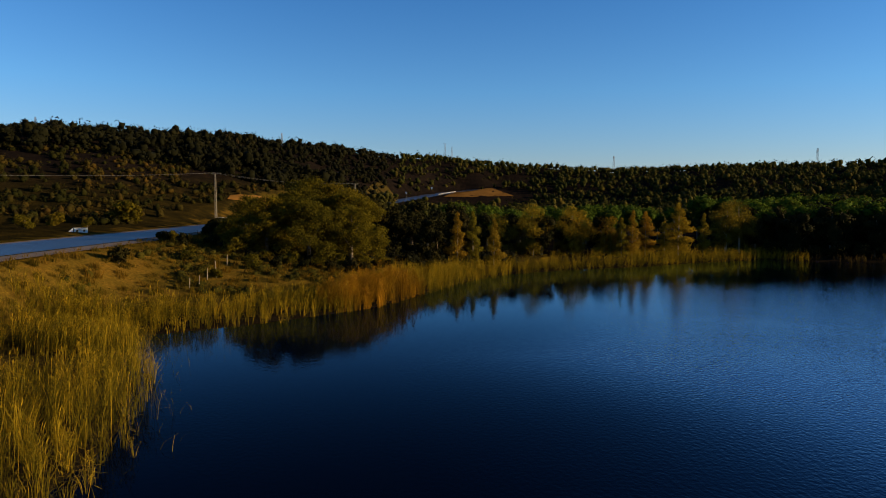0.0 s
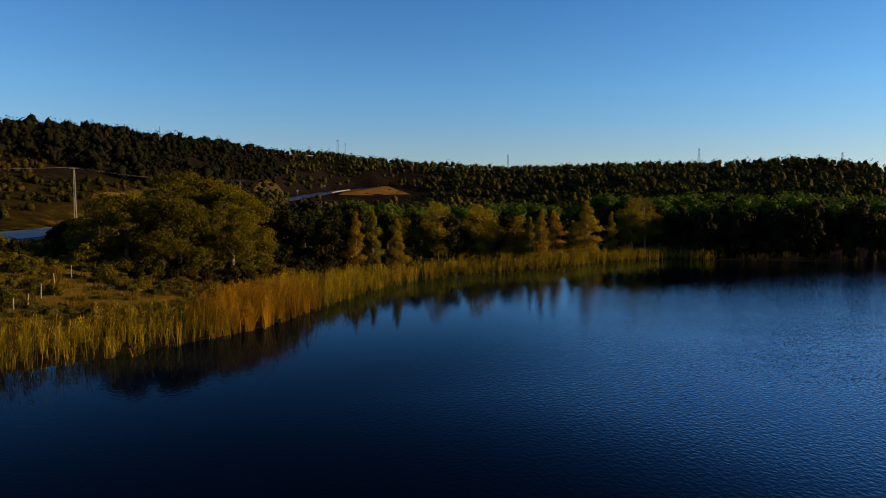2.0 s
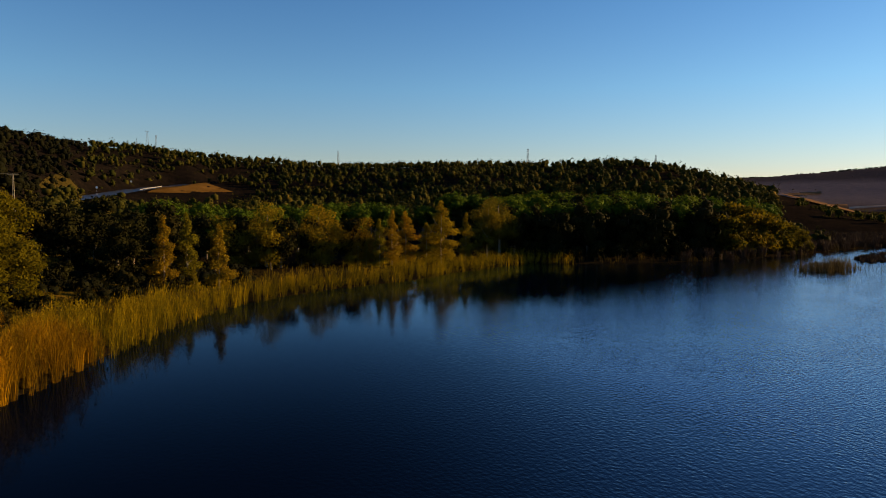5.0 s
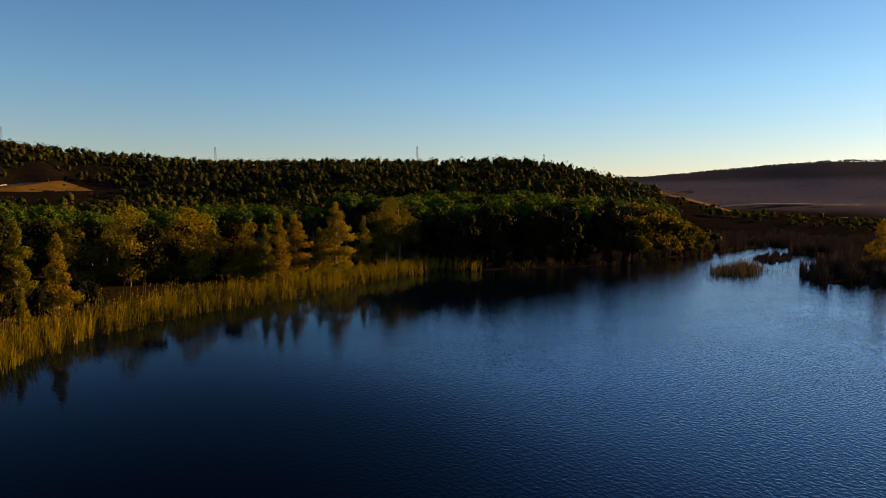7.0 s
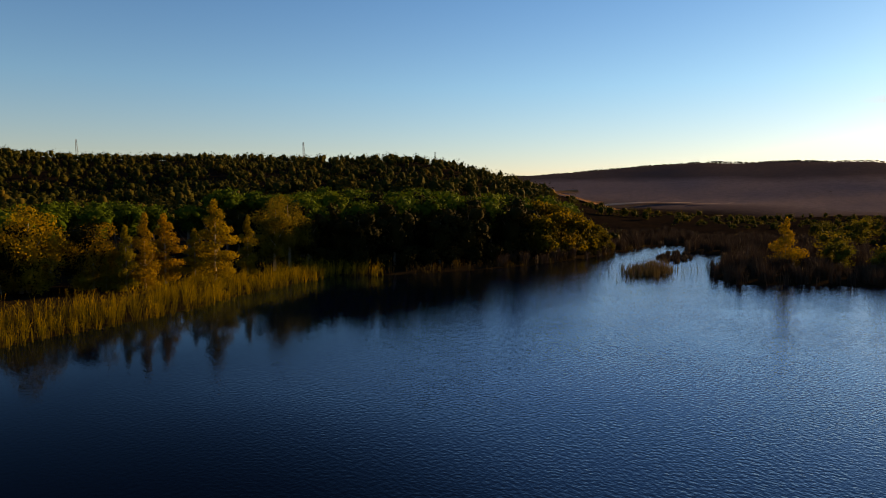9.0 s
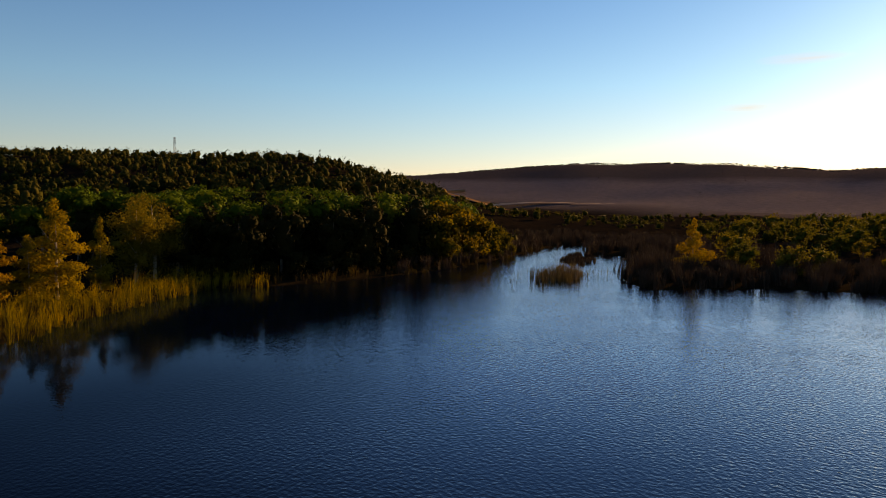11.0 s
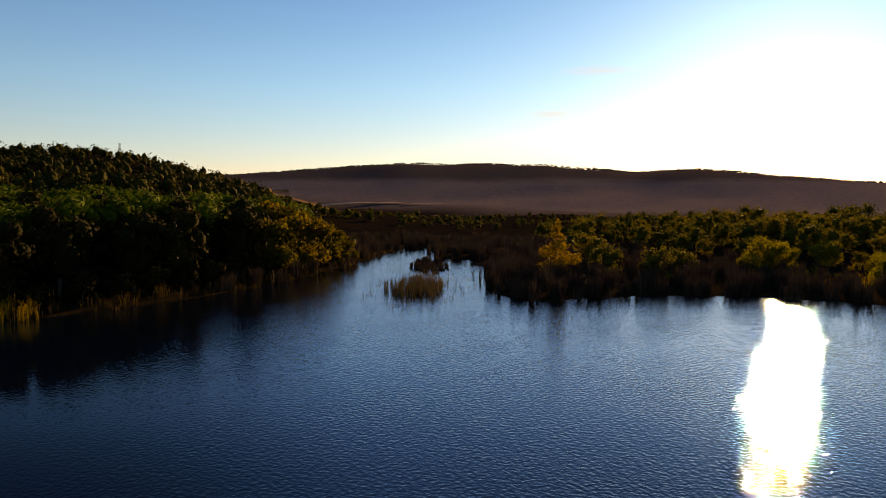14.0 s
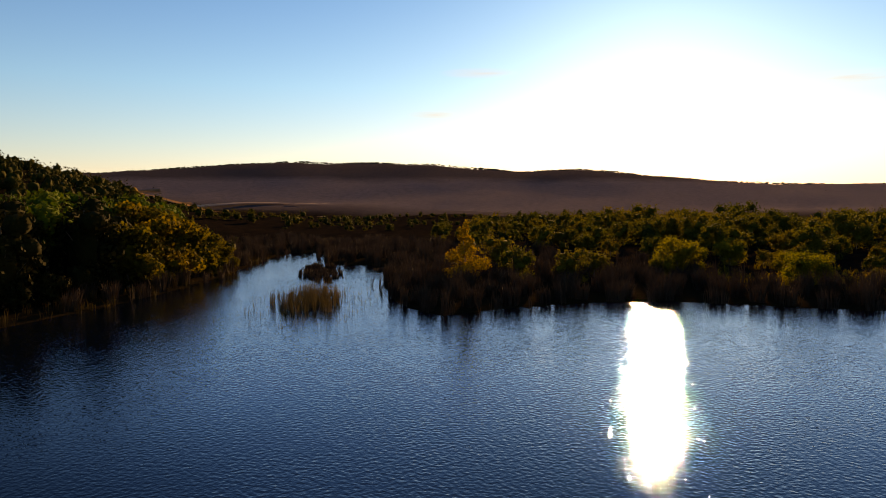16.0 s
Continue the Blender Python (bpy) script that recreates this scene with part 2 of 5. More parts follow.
def hill(table, x, y, power):
    t = np.array(table, float)
    az = np.degrees(np.arctan2(x - HUB[0], y - HUB[1]))
    r = np.hypot(x - HUB[0], y - HUB[1])
    foot, ridge, top = (np.interp(az, t[:, 0], t[:, k]) for k in (1, 2, 3))
    s = np.clip((r - foot) / (ridge - foot), 0, 1)
    up = np.sin(s ** power * math.pi / 2)
    down = 1 - 0.45 * smooth((r - ridge) / 500)
    return top * up * down


def bend(table, count):
    """A smooth line through a few plan points (x, y, z)."""
    p = np.array(table, float)
    p = np.concatenate([2 * p[:1] - p[1:2], p, 2 * p[-1:] - p[-2:-1]])
    out = []
    for k in range(1, len(p) - 2):
        t = np.linspace(0, 1, count, endpoint=False)[:, None]
        a, b, c, d = p[k - 1], p[k], p[k + 1], p[k + 2]
        out.append(0.5 * (2 * b + (c - a) * t + (2 * a - 5 * b + 4 * c - d) * t * t + (3 * b - a - 3 * c + d) * t ** 3))
    return np.concatenate(out + [p[-2:-1]])


ROAD = bend([(-42, -120, 5), (-42, -40, 5), (-42, 60, 5), (-42, 150, 5.2), (-36, 205, 6.6), (-24, 255, 9.0), (-9, 300, 12.0), (5, 335, 15.0), (28, 365, 18.0), (60, 385, 21.0)], 14)


def near_line(line, x, y):
    """Distance to a line and the line's height at the nearest place."""
    best, z = np.full(x.shape, 1e9), np.zeros(x.shape)
    for a, b in zip(line[:-1], line[1:]):
        e = b[:2] - a[:2]
        s = np.clip(((x - a[0]) * e[0] + (y - a[1]) * e[1]) / (e @ e), 0, 1)
        q = np.hypot(x - a[0] - s * e[0], y - a[1] - s * e[1])
        z = np.where(q < best, a[2] + s * (b[2] - a[2]), z)
        best = np.minimum(best, q)
    return best, z


def height(x, y):
    x, y = np.asarray(x, float), np.asarray(y, float)
    d = shore_distance(x, y)
    az = np.degrees(np.arctan2(x - HUB[0], y - HUB[1]))
    left = smooth((2 - az) / 22) * smooth((d - 2) / 8)
    land = 0.35 * (1 - np.exp(-np.maximum(d, 0) / 2)) + 3.6 * smooth(d / 36) * left + 1.6 * smooth(d / 70)
    r = np.hypot(x - HUB[0], y - HUB[1])
    rough_ground = waves(x, y, 60, 3) * 0.006 * np.clip(r - 130, 0, 160) + waves(x, y, 9, 4) * 0.08 * smooth(d / 6)
    hills = np.maximum(hill(HILL_A, x, y, np.interp(az, [-30, -12, -4, 10, 25], [1.2, 1.7, 2.3, 2.2, 1.5])), hill(HILL_B, x, y, 2.2))
    z = land + hills * smooth(d / 60) + rough_ground
    q, rz = near_line(ROAD[10:], x, y)
    z = z + (rz - 0.12 - z) * (1 - smooth((q - 6.5) / 9))
    return np.where(d < 0, np.maximum(d * 0.25, -1.6), np.maximum(z, 0.03 + 0.05 * np.minimum(d, 3)))


def ground_at(x, y):
    return float(height(np.array([x]), np.array([y]))[0])


def mesh_object(name, verts, faces, mat, parent=None, smooth_faces=False, tint=None):
    me = bpy.data.meshes.new(name)
    if isinstance(verts, np.ndarray):
        faces = np.asarray(faces)
        n, k = faces.shape
        me.vertices.add(len(verts))
        me.vertices.foreach_set("co", verts.astype(np.float32).ravel())
        me.loops.add(n * k)
        me.loops.foreach_set("vertex_index", faces.astype(np.int32).ravel())
        me.polygons.add(n)
        me.polygons.foreach_set("loop_start", np.arange(0, n * k, k, dtype=np.int32))
        me.update(calc_edges=True)
    else:
        me.from_pydata(verts, [], faces)
    if tint is not None:
        a = me.attributes.new("tint", "FLOAT", "POINT")
        a.data.foreach_set("value", tint.astype(np.float32))
    if smooth_faces:
        me.polygons.foreach_set("use_smooth", np.ones(len(me.polygons), bool))
    me.materials.append(mat)
    ob = new(name, me)
    if parent:
        ob.parent = parent
    return ob


def axis(fine_lo, fine_hi, step, far):
    """Grid lines: even in the middle, wider and wider outside."""
    mid = np.arange(fine_lo, fine_hi + step, step)
    out, s, v = [], step, 0.0
    while v < far:
        s *= 1.09
        v += s
        out.append(v)
    out = np.array(out)
    return np.concatenate([fine_lo - out[::-1], mid, mid[-1] + out])


gx, gy = axis(-70, 170, 2.0, 4200), axis(-20, 180, 2.0, 4200)
X, Y = np.meshgrid(gx, gy)
Z = height(X, Y)
nx, ny = len(gx), len(gy)
i = np.arange(nx * ny).reshape(ny, nx)
quads = np.stack([i[:-1, :-1], i[:-1, 1:], i[1:, 1:], i[1:, :-1]], -1).reshape(-1, 4)

ground_mat, n_, l_, p_ = material("dry_ground", 1.0, 0.0)
g1, g2, g3 = noise_tex(n_, l_, 0.02, 5), noise_tex(n_, l_, 0.35, 5), noise_tex(n_, l_, 4.0, 4)
r1 = ramp(n_, [(0.35, (0.040, 0.031, 0.005)), (0.5, (0.078, 0.053, 0.008)), (0.68, (0.125, 0.070, 0.011))])
l_.new(maths(n_, l_, "ADD", maths(n_, l_, "MULTIPLY", g1.outputs["Fac"], 0.55), maths(n_, l_, "MULTIPLY", g2.outputs["Fac"], 0.45)), r1.inputs[0])
r2 = ramp(n_, [(0.3, (0.6, 0.6, 0.6)), (0.7, (1.25, 1.2, 1.1))])
l_.new(g3.outputs["Fac"], r2.inputs[0])
# heath taken almost to black, with hillside shade in its colour
shaded_heath = ramp(n_, [(0.35, (0.006, 0.005, 0.0045)), (0.55, (0.009, 0.007, 0.006)), (0.75, (0.015, 0.010, 0.008))])
l_.new(g2.outputs["Fac"], shaded_heath.inputs[0])
place_ = n_.new("ShaderNodeTexCoord")
sep_ = n_.new("ShaderNodeSeparateXYZ")
l_.new(place_.outputs["Object"], sep_.inputs[0])
edge_ = maths(n_, l_, "ADD", maths(n_, l_, "ADD", sep_.outputs["X"], maths(n_, l_, "MULTIPLY", sep_.outputs["Y"], 0.55)), maths(n_, l_, "MULTIPLY", g1.outputs["Fac"], 60.0))
far_ = n_.new("ShaderNodeMapRange")
far_.inputs["From Min"].default_value, far_.inputs["From Max"].default_value = 85.0, 110.0
l_.new(edge_, far_.inputs["Value"])
west_ = n_.new("ShaderNodeMapRange")
west_.inputs["From Min"].default_value, west_.inputs["From Max"].default_value = -40.0, -46.0
l_.new(maths(n_, l_, "ADD", sep_.outputs["X"], maths(n_, l_, "MULTIPLY", g2.outputs["Fac"], 14.0)), west_.inputs["Value"])
# far hill's own brown plus a mauve lift that paints in distance haze
moor_haze = ramp(n_, [(0.3, (0.086, 0.075, 0.090)), (0.7, (0.118, 0.100, 0.116))])
l_.new(g2.outputs["Fac"], moor_haze.inputs[0])
east_ = n_.new("ShaderNodeMapRange")
east_.inputs["From Min"].default_value, east_.inputs["From Max"].default_value = 300.0, 360.0
l_.new(sep_.outputs["X"], east_.inputs["Value"])
slope = ramp(n_, [(0.3, (0.008, 0.007, 0.003)), (0.55, (0.018, 0.014, 0.004)), (0.75, (0.036, 0.024, 0.006))])
l_.new(g2.outputs["Fac"], slope.inputs[0])
land_ = mix_colour(n_, l_, far_.outputs[0], r1.outputs[0], shaded_heath.outputs[0])
# upper western slope fades to near black: a shadow painted into the ground
hill_shade_ = n_.new("ShaderNodeMapRange")
hill_shade_.inputs["From Min"].default_value, hill_shade_.inputs["From Max"].default_value = 14.0, 22.0
l_.new(maths(n_, l_, "ADD", sep_.outputs["Z"], maths(n_, l_, "MULTIPLY", g1.outputs["Fac"], 6.0)), hill_shade_.inputs["Value"])
land_ = mix_colour(n_, l_, west_.outputs[0], land_, mix_colour(n_, l_, hill_shade_.outputs[0], slope.outputs[0], shaded_heath.outputs[0]))
land_ = mix_colour(n_, l_, east_.outputs[0], land_, moor_haze.outputs[0])
# wet shore mud, spread uphill and blackened to paint shade among the reeds
mud_shade_ = n_.new("ShaderNodeMapRange")
mud_shade_.inputs["From Min"].default_value, mud_shade_.inputs["From Max"].default_value = 1.25, 0.55
l_.new(maths(n_, l_, "ADD", sep_.outputs["Z"], maths(n_, l_, "MULTIPLY", g2.outputs["Fac"], 0.5)), mud_shade_.inputs["Value"])
land_ = mix_colour(n_, l_, mud_shade_.outputs[0], land_, (0.013, 0.010, 0.006))
# scrub oak on the upper part of the far hill, pale old terraces across its slope
upper_ = n_.new("ShaderNodeMapRange")
upper_.inputs["From Min"].default_value, upper_.inputs["From Max"].default_value = 26.0, 31.0
l_.new(maths(n_, l_, "ADD", sep_.outputs["Z"], maths(n_, l_, "MULTIPLY", g1.outputs["Fac"], 9.0)), upper_.inputs["Value"])
land_ = mix_colour(n_, l_, maths(n_, l_, "MULTIPLY", maths(n_, l_, "MULTIPLY", upper_.outputs[0], east_.outputs[0]), 0.7), land_, (0.026, 0.021, 0.022))
l_.new(mix_colour(n_, l_, 1.0, land_, r2.outputs[0], "MULTIPLY"), p_.inputs["Base Color"])
bump = n_.new("ShaderNodeBump")
bump.inputs["Strength"].default_value, bump.inputs["Distance"].default_value = 0.8, 0.15
l_.new(g3.outputs["Fac"], bump.inputs["Height"])
l_.new(bump.outputs[0], p_.inputs["Normal"])
ground = mesh_object("ground", np.stack([X, Y, Z], -1).reshape(-1, 3), quads, ground_mat, smooth_faces=True)
tagged(ground, "dry ochre grassland and bare earth rising to hills", "ground", kind="structure")

# ---- water ----
water_mat, n_, l_, p_ = material("lake_water", 0.035, 0.5)
p_.inputs["Base Color"].default_value = (0.0004, 0.0016, 0.006, 1)
p_.inputs["IOR"].default_value = 1.333
tc = n_.new("ShaderNodeTexCoord")
mp = n_.new("ShaderNodeMapping")
mp.inputs["Scale"].default_value = (4.9, 4.1, 1.0)
mp.inputs["Rotation"].default_value = (0, 0, radians(-6))
l_.new(tc.outputs["Object"], mp.inputs["Vector"])
w1 = n_.new("ShaderNodeTexNoise")
w1.inputs["Scale"].default_value, w1.inputs["Detail"].default_value, w1.inputs["Roughness"].default_value = 1.0, 1.6, 0.42
l_.new(mp.outputs[0], w1.inputs["Vector"])
sep = n_.new("ShaderNodeSeparateXYZ")
l_.new(tc.outputs["Object"], sep.inputs[0])
# sheltered in the lee of the reeds and woods, wind-rippled in the open
reach_ = n_.new("ShaderNodeAttribute")
reach_.attribute_name = "open_water"
open_water = n_.new("ShaderNodeMapRange")
open_water.inputs["To Min"].default_value, open_water.inputs["To Max"].default_value = 0.13, 1.0
l_.new(reach_.outputs["Fac"], open_water.inputs["Value"])
bump = n_.new("ShaderNodeBump")
bump.inputs["Distance"].default_value = 0.036
w2 = n_.new("ShaderNodeTexNoise")
w2.inputs["Scale"].default_value, w2.inputs["Detail"].default_value = 5.5, 2.0
l_.new(tc.outputs["Object"], w2.inputs["Vector"])
l_.new(maths(n_, l_, "ADD", w1.outputs["Fac"], maths(n_, l_, "MULTIPLY", w2.outputs["Fac"], 0.03)), bump.inputs["Height"])
inlet = n_.new("ShaderNodeMapRange")
inlet.inputs["From Min"].default_value, inlet.inputs["From Max"].default_value = 218.0, 236.0
inlet.inputs["To Min"].default_value, inlet.inputs["To Max"].default_value = 1.0, 0.7
l_.new(maths(n_, l_, "ADD", sep.outputs["X"], maths(n_, l_, "MULTIPLY", sep.outputs["Y"], 1.2)), inlet.inputs["Value"])
gust = n_.new("ShaderNodeTexNoise")
gust.inputs["Scale"].default_value, gust.inputs["Detail"].default_value = 0.12, 2.0
l_.new(tc.outputs["Object"], gust.inputs["Vector"])
puff = n_.new("ShaderNodeMapRange")
puff.inputs["From Min"].default_value, puff.inputs["From Max"].default_value = 0.32, 0.68
puff.inputs["To Min"].default_value, puff.inputs["To Max"].default_value = 0.7, 1.0
l_.new(gust.outputs["Fac"], puff.inputs["Value"])
l_.new(maths(n_, l_, "MULTIPLY", maths(n_, l_, "MULTIPLY", open_water.outputs[0], inlet.outputs[0]), puff.outputs[0]), bump.inputs["Strength"])
l_.new(bump.outputs[0], p_.inputs["Normal"])
# dark body with a mirror skin that grows towards grazing view
gloss = n_.new("ShaderNodeBsdfGlossy")
gloss.inputs["Roughness"].default_value = 0.008
l_.new(mix_colour(n_, l_, open_water.outputs[0], (0.52, 0.78, 1.0), (0.74, 0.84, 1.0)), gloss.inputs["Color"])
l_.new(bump.outputs[0], gloss.inputs["Normal"])
skin = n_.new("ShaderNodeFresnel")
skin.inputs["IOR"].default_value = 1.333
l_.new(bump.outputs[0], skin.inputs["Normal"])
gain = n_.new("ShaderNodeMapRange")
gain.inputs["To Min"].default_value, gain.inputs["To Max"].default_value = 4.2, 1.35
l_.new(open_water.outputs[0], gain.inputs["Value"])
steep = maths(n_, l_, "SUBTRACT", 2.8, maths(n_, l_, "MULTIPLY", open_water.outputs[0], 1.75))
film = maths(n_, l_, "MINIMUM", maths(n_, l_, "MULTIPLY", maths(n_, l_, "POWER", skin.outputs[0], steep), gain.outputs[0]), 0.95)
p_.inputs["Specular IOR Level"].default_value = 0.0
blend = n_.new("ShaderNodeMixShader")
l_.new(film, blend.inputs[0])
l_.new(p_.outputs[0], blend.inputs[1])
l_.new(gloss.outputs[0], blend.inputs[2])
l_.new(blend.outputs[0], n_["Material Output"].inputs["Surface"])
wx, wy = np.meshgrid(np.arange(-40, 173, 3.0), np.arange(-170, 131, 3.0))
lee = np.full(wx.shape, 1e9)
for (ax, ay), (bx, by) in zip(SHORE[0:21], SHORE[1:22]):
    k = np.clip(((wx - ax) * (bx - ax) + (wy - ay) * (by - ay)) / ((bx - ax) ** 2 + (by - ay) ** 2), 0, 1)
    lee = np.minimum(lee, np.hypot(wx - ax - k * (bx - ax), wy - ay - k * (by - ay)))
i = np.arange(wx.size).reshape(wx.shape)
quads = np.stack([i[:-1, :-1], i[:-1, 1:], i[1:, 1:], i[1:, :-1]], -1).reshape(-1, 4)
water = mesh_object("water", np.stack([wx, wy, 0 * wx], -1).reshape(-1, 3), quads, water_mat)
a = water.data.attributes.new("open_water", "FLOAT", "POINT")
a.data.foreach_set("value", smooth((lee + 2.5 * waves(wx, wy, 40, 90) - 12) / 24).astype(np.float32).ravel())
tagged(water, "dark blue lake water with fine wind ripples", "lake", kind="structure")


# ---- plants ----
def lobes_crown(rng, lobes, count, size, droop=0.0):
    """Leaf clumps on and in a set of ellipsoids (cx, cy, cz, rx, ry, rz): diamond-shaped sprays facing outwards."""
    lobes = np.array(lobes, float)
    area = lobes[:, 3] * lobes[:, 5]
    pick = rng.choice(len(lobes), count, p=area / area.sum())
    way = rng.normal(size=(count, 3))
    way /= np.linalg.norm(way, axis=1)[:, None]
    rad = rng.uniform(0.25, 1.0, count) ** 0.45
    rad *= 1 + 0.10 * rng.normal(size=count)
    c = lobes[pick, :3] + way * lobes[pick, 3:] * rad[:, None]
    u = np.cross(way + rng.normal(scale=0.7, size=(count, 3)), rng.normal(size=(count, 3)))
    u /= np.linalg.norm(u, axis=1)[:, None] + 1e-9
    u[:, 2] -= droop
    u /= np.linalg.norm(u, axis=1)[:, None] + 1e-9
    v = np.cross(u, way + rng.normal(scale=0.4, size=(count, 3)))
    v /= np.linalg.norm(v, axis=1)[:, None] + 1e-9
    s = (size * rng.uniform(0.6, 1.35, count))[:, None]
    q = np.stack([c - u * s, c + v * s * 0.62, c + u * s, c - v * s * 0.62], 1).reshape(-1, 3)
    return q, np.arange(count * 4).reshape(-1, 4)


def tube(path, radii, sides=7):
    verts, faces = [], []
    for k, (pt, r) in enumerate(zip(path, radii)):
        for j in range(sides):
            a = 2 * math.pi * j / sides
            verts.append((pt[0] + r * math.cos(a), pt[1] + r * math.sin(a), pt[2]))
        if k:
            for j in range(sides):
                a, b = (k - 1) * sides + j, (k - 1) * sides + (j + 1) % sides
                faces.append((a, b, b + sides, a + sides))
    return verts, faces


def join(pieces):
    verts, faces = [], []
    for v, f in pieces:
        o = len(verts)
        verts += list(v)
        faces += [tuple(i + o for i in p) for p in f]
    return verts, faces


def limbed_trunk(rng, tall, thick, limbs, reach):
    top = (rng.uniform(-0.3, 0.3), rng.uniform(-0.3, 0.3), tall * 0.8)
    pieces = [tube([(0, 0, -0.3), (0.03, 0.02, tall * 0.25), (top[0] * 0.5, top[1] * 0.5, tall * 0.5), top], [thick * 1.25, thick, thick * 0.7, thick * 0.15])]
    for k in range(limbs):
        a, z = k * 2.4 + rng.uniform(-0.4, 0.4), tall * rng.uniform(0.22, 0.6)
        e = (math.cos(a) * reach * rng.uniform(0.6, 0.95), math.sin(a) * reach * rng.uniform(0.6, 0.95), z + reach * rng.uniform(0.35, 0.9))
        pieces.append(tube([(0, 0, z), (e[0] * 0.5, e[1] * 0.5, z + (e[2] - z) * 0.4), e], [thick * 0.5, thick * 0.32, thick * 0.08], 5))
    return join(pieces)


def knot(rng, c, rad):
    """A lumpy closed blob of 24 faces: the shaded heart of a crown."""
    g = [-1, 0, 1]
    keys, verts, faces = {}, [], []

    def vid(p):
        if p not in keys:
            keys[p] = len(verts)
            w = np.array(p, float)
            w /= np.linalg.norm(w)
            verts.append(c + w * rad * rng.uniform(0.5, 1.2))
        return keys[p]
    for ax in range(3):
        for side in (-1, 1):
            for u in (0, 1):
                for v in (0, 1):
                    q = []
                    for du, dv in ((0, 0), (1, 0), (1, 1), (0, 1)):
                        p = [0, 0, 0]
                        p[ax], p[(ax + 1) % 3], p[(ax + 2) % 3] = side, g[u + du], g[v + dv]
                        q.append(vid(tuple(p)))
                    faces.append(q if side > 0 else q[::-1])
    return np.array(verts), np.array(faces)


def with_hearts(rng, v, f, lobes, size):
    for lb in lobes:
        kv, kf = knot(rng, np.array(lb[:3]), np.array(lb[3:]) * size)
        f = np.concatenate([f, kf + len(v)])
        v = np.concatenate([v, kv])
    return v, f


def make_tree(name, seed, tall, lobes, count, size, leaves, wood, thick, limbs, label, category="tree", group="", droop=0.0, heart=0.0):
    rng = np.random.RandomState(seed)
    root = new(name)
    tagged(root, label, category, group)
    v, f = limbed_trunk(rng, tall, thick, limbs, max(l[3] for l in lobes))
    mesh_object("trunk", v, f, wood, root, True)
    q, qf = lobes_crown(rng, lobes, count, size, droop)
    if heart:
        q, qf = with_hearts(rng, q, qf, sorted(lobes, key=lambda b: -b[3] * b[5])[:7], heart)
    mesh_object("crown", q, qf, leaves, root)
    return root


def round_lobes(seed, tall, wide, low, n):
    """Uneven broad crown, from height low to tall."""
    r = np.random.RandomState(seed)
    out = [(0, 0, (low + tall) / 2, wide * 0.62, wide * 0.62, (tall - low) * 0.42)]
    for k in range(n):
        a, z = k * 2.4 + r.uniform(-0.5, 0.5), low + (tall - low) * r.uniform(0.12, 0.86)
        w = wide * math.sin(math.pi * min(0.9, max(0.18, (z - low) / (tall - low)))) ** 0.6
        s = wide * r.uniform(0.26, 0.44)
        out.append((math.cos(a) * w * 0.66, math.sin(a) * w * 0.66, z, s, s, s * r.uniform(0.75, 1.05)))
    return out


def spire_lobes(seed, tall, wide, low, n):
    """Narrow upright crown, widest below the middle."""
    r = np.random.RandomState(seed)
    out = []
    for k in range(n):
        f = (k + 0.5) / n
        w = wide * (1 - f) ** 0.7 * min(1, 0.55 + f * 2.2) * r.uniform(0.75, 1.25)
        a = k * 2.4 + r.uniform(-0.6, 0.6)
        out.append((math.cos(a) * w * 0.65, math.sin(a) * w * 0.65, low + (tall - low) * f, w * 0.75 + 0.2, w * 0.75 + 0.2, (tall - low) / n * 1.1))
    return out


def layered_lobes(seed, tall, wide, low, n):
    """Broad crown of flat drooping tiers with gaps between them."""
    r = np.random.RandomState(seed)
    out = [(0, 0, low + (tall - low) * 0.55, wide * 0.5, wide * 0.5, (tall - low) * 0.36)]
    for k in range(n):
        a, f = k * 2.4 + r.uniform(-0.5, 0.5), (k + 0.5) / n
        w = wide * (1 - max(0.0, (f - 0.3) / 0.7) ** 2.4) ** 0.5 * r.uniform(0.55, 0.85) + 0.1 * wide
        s = wide * r.uniform(0.20, 0.36)
        out.append((math.cos(a) * w, math.sin(a) * w, low + (tall - low) * (0.06 + 0.86 * f), s, s, s * r.uniform(0.42, 0.62)))
    return out


def place(ob, x, y, scale=1.0, turn=0.0, sink=0.05, squash=1.0):
    ob.matrix_basis = Matrix.Translation((x, y, ground_at(x, y) - sink)) @ Matrix.Rotation(turn, 4, "Z") @ Matrix.Diagonal((scale, scale, scale * squash, 1))
    return ob


def spread(master, spots, rng, lo=0.85, hi=1.15):
    """The master at the first spot, copies at the others: (x, y, scale)."""
    for k, (x, y, s) in enumerate(spots):
        ob = master if k == 0 else copy_thing(master, Matrix())
        place(ob, x, y, s * rng.uniform(lo, hi) if lo != hi else s, rng.uniform(0, 6.28))


rng = np.random.RandomState(11)

# broad willows between road and reeds
willow = make_tree("willow", 1, 9.5, layered_lobes(1, 9.3, 5.2, -0.8, 40), 15000, 0.14, leaf_willow, bark, 0.26, 8, "broad olive-green willow growing behind the reeds", group="willows by the road", droop=0.45, heart=0.55)
# sixth and seventh are added, hidden behind the others, to shade headwall and road
spread(willow, [(-20.8, 76, 0.81), (-15.6, 76, 0.88), (-10.7, 79, 0.85), (-18, 87, 0.93), (-12, 87, 0.95), (-19, 91.5, 1.0), (-14.5, 93, 1.0), (-24.5, 85, 0.72)], rng, 0.97, 1.03)

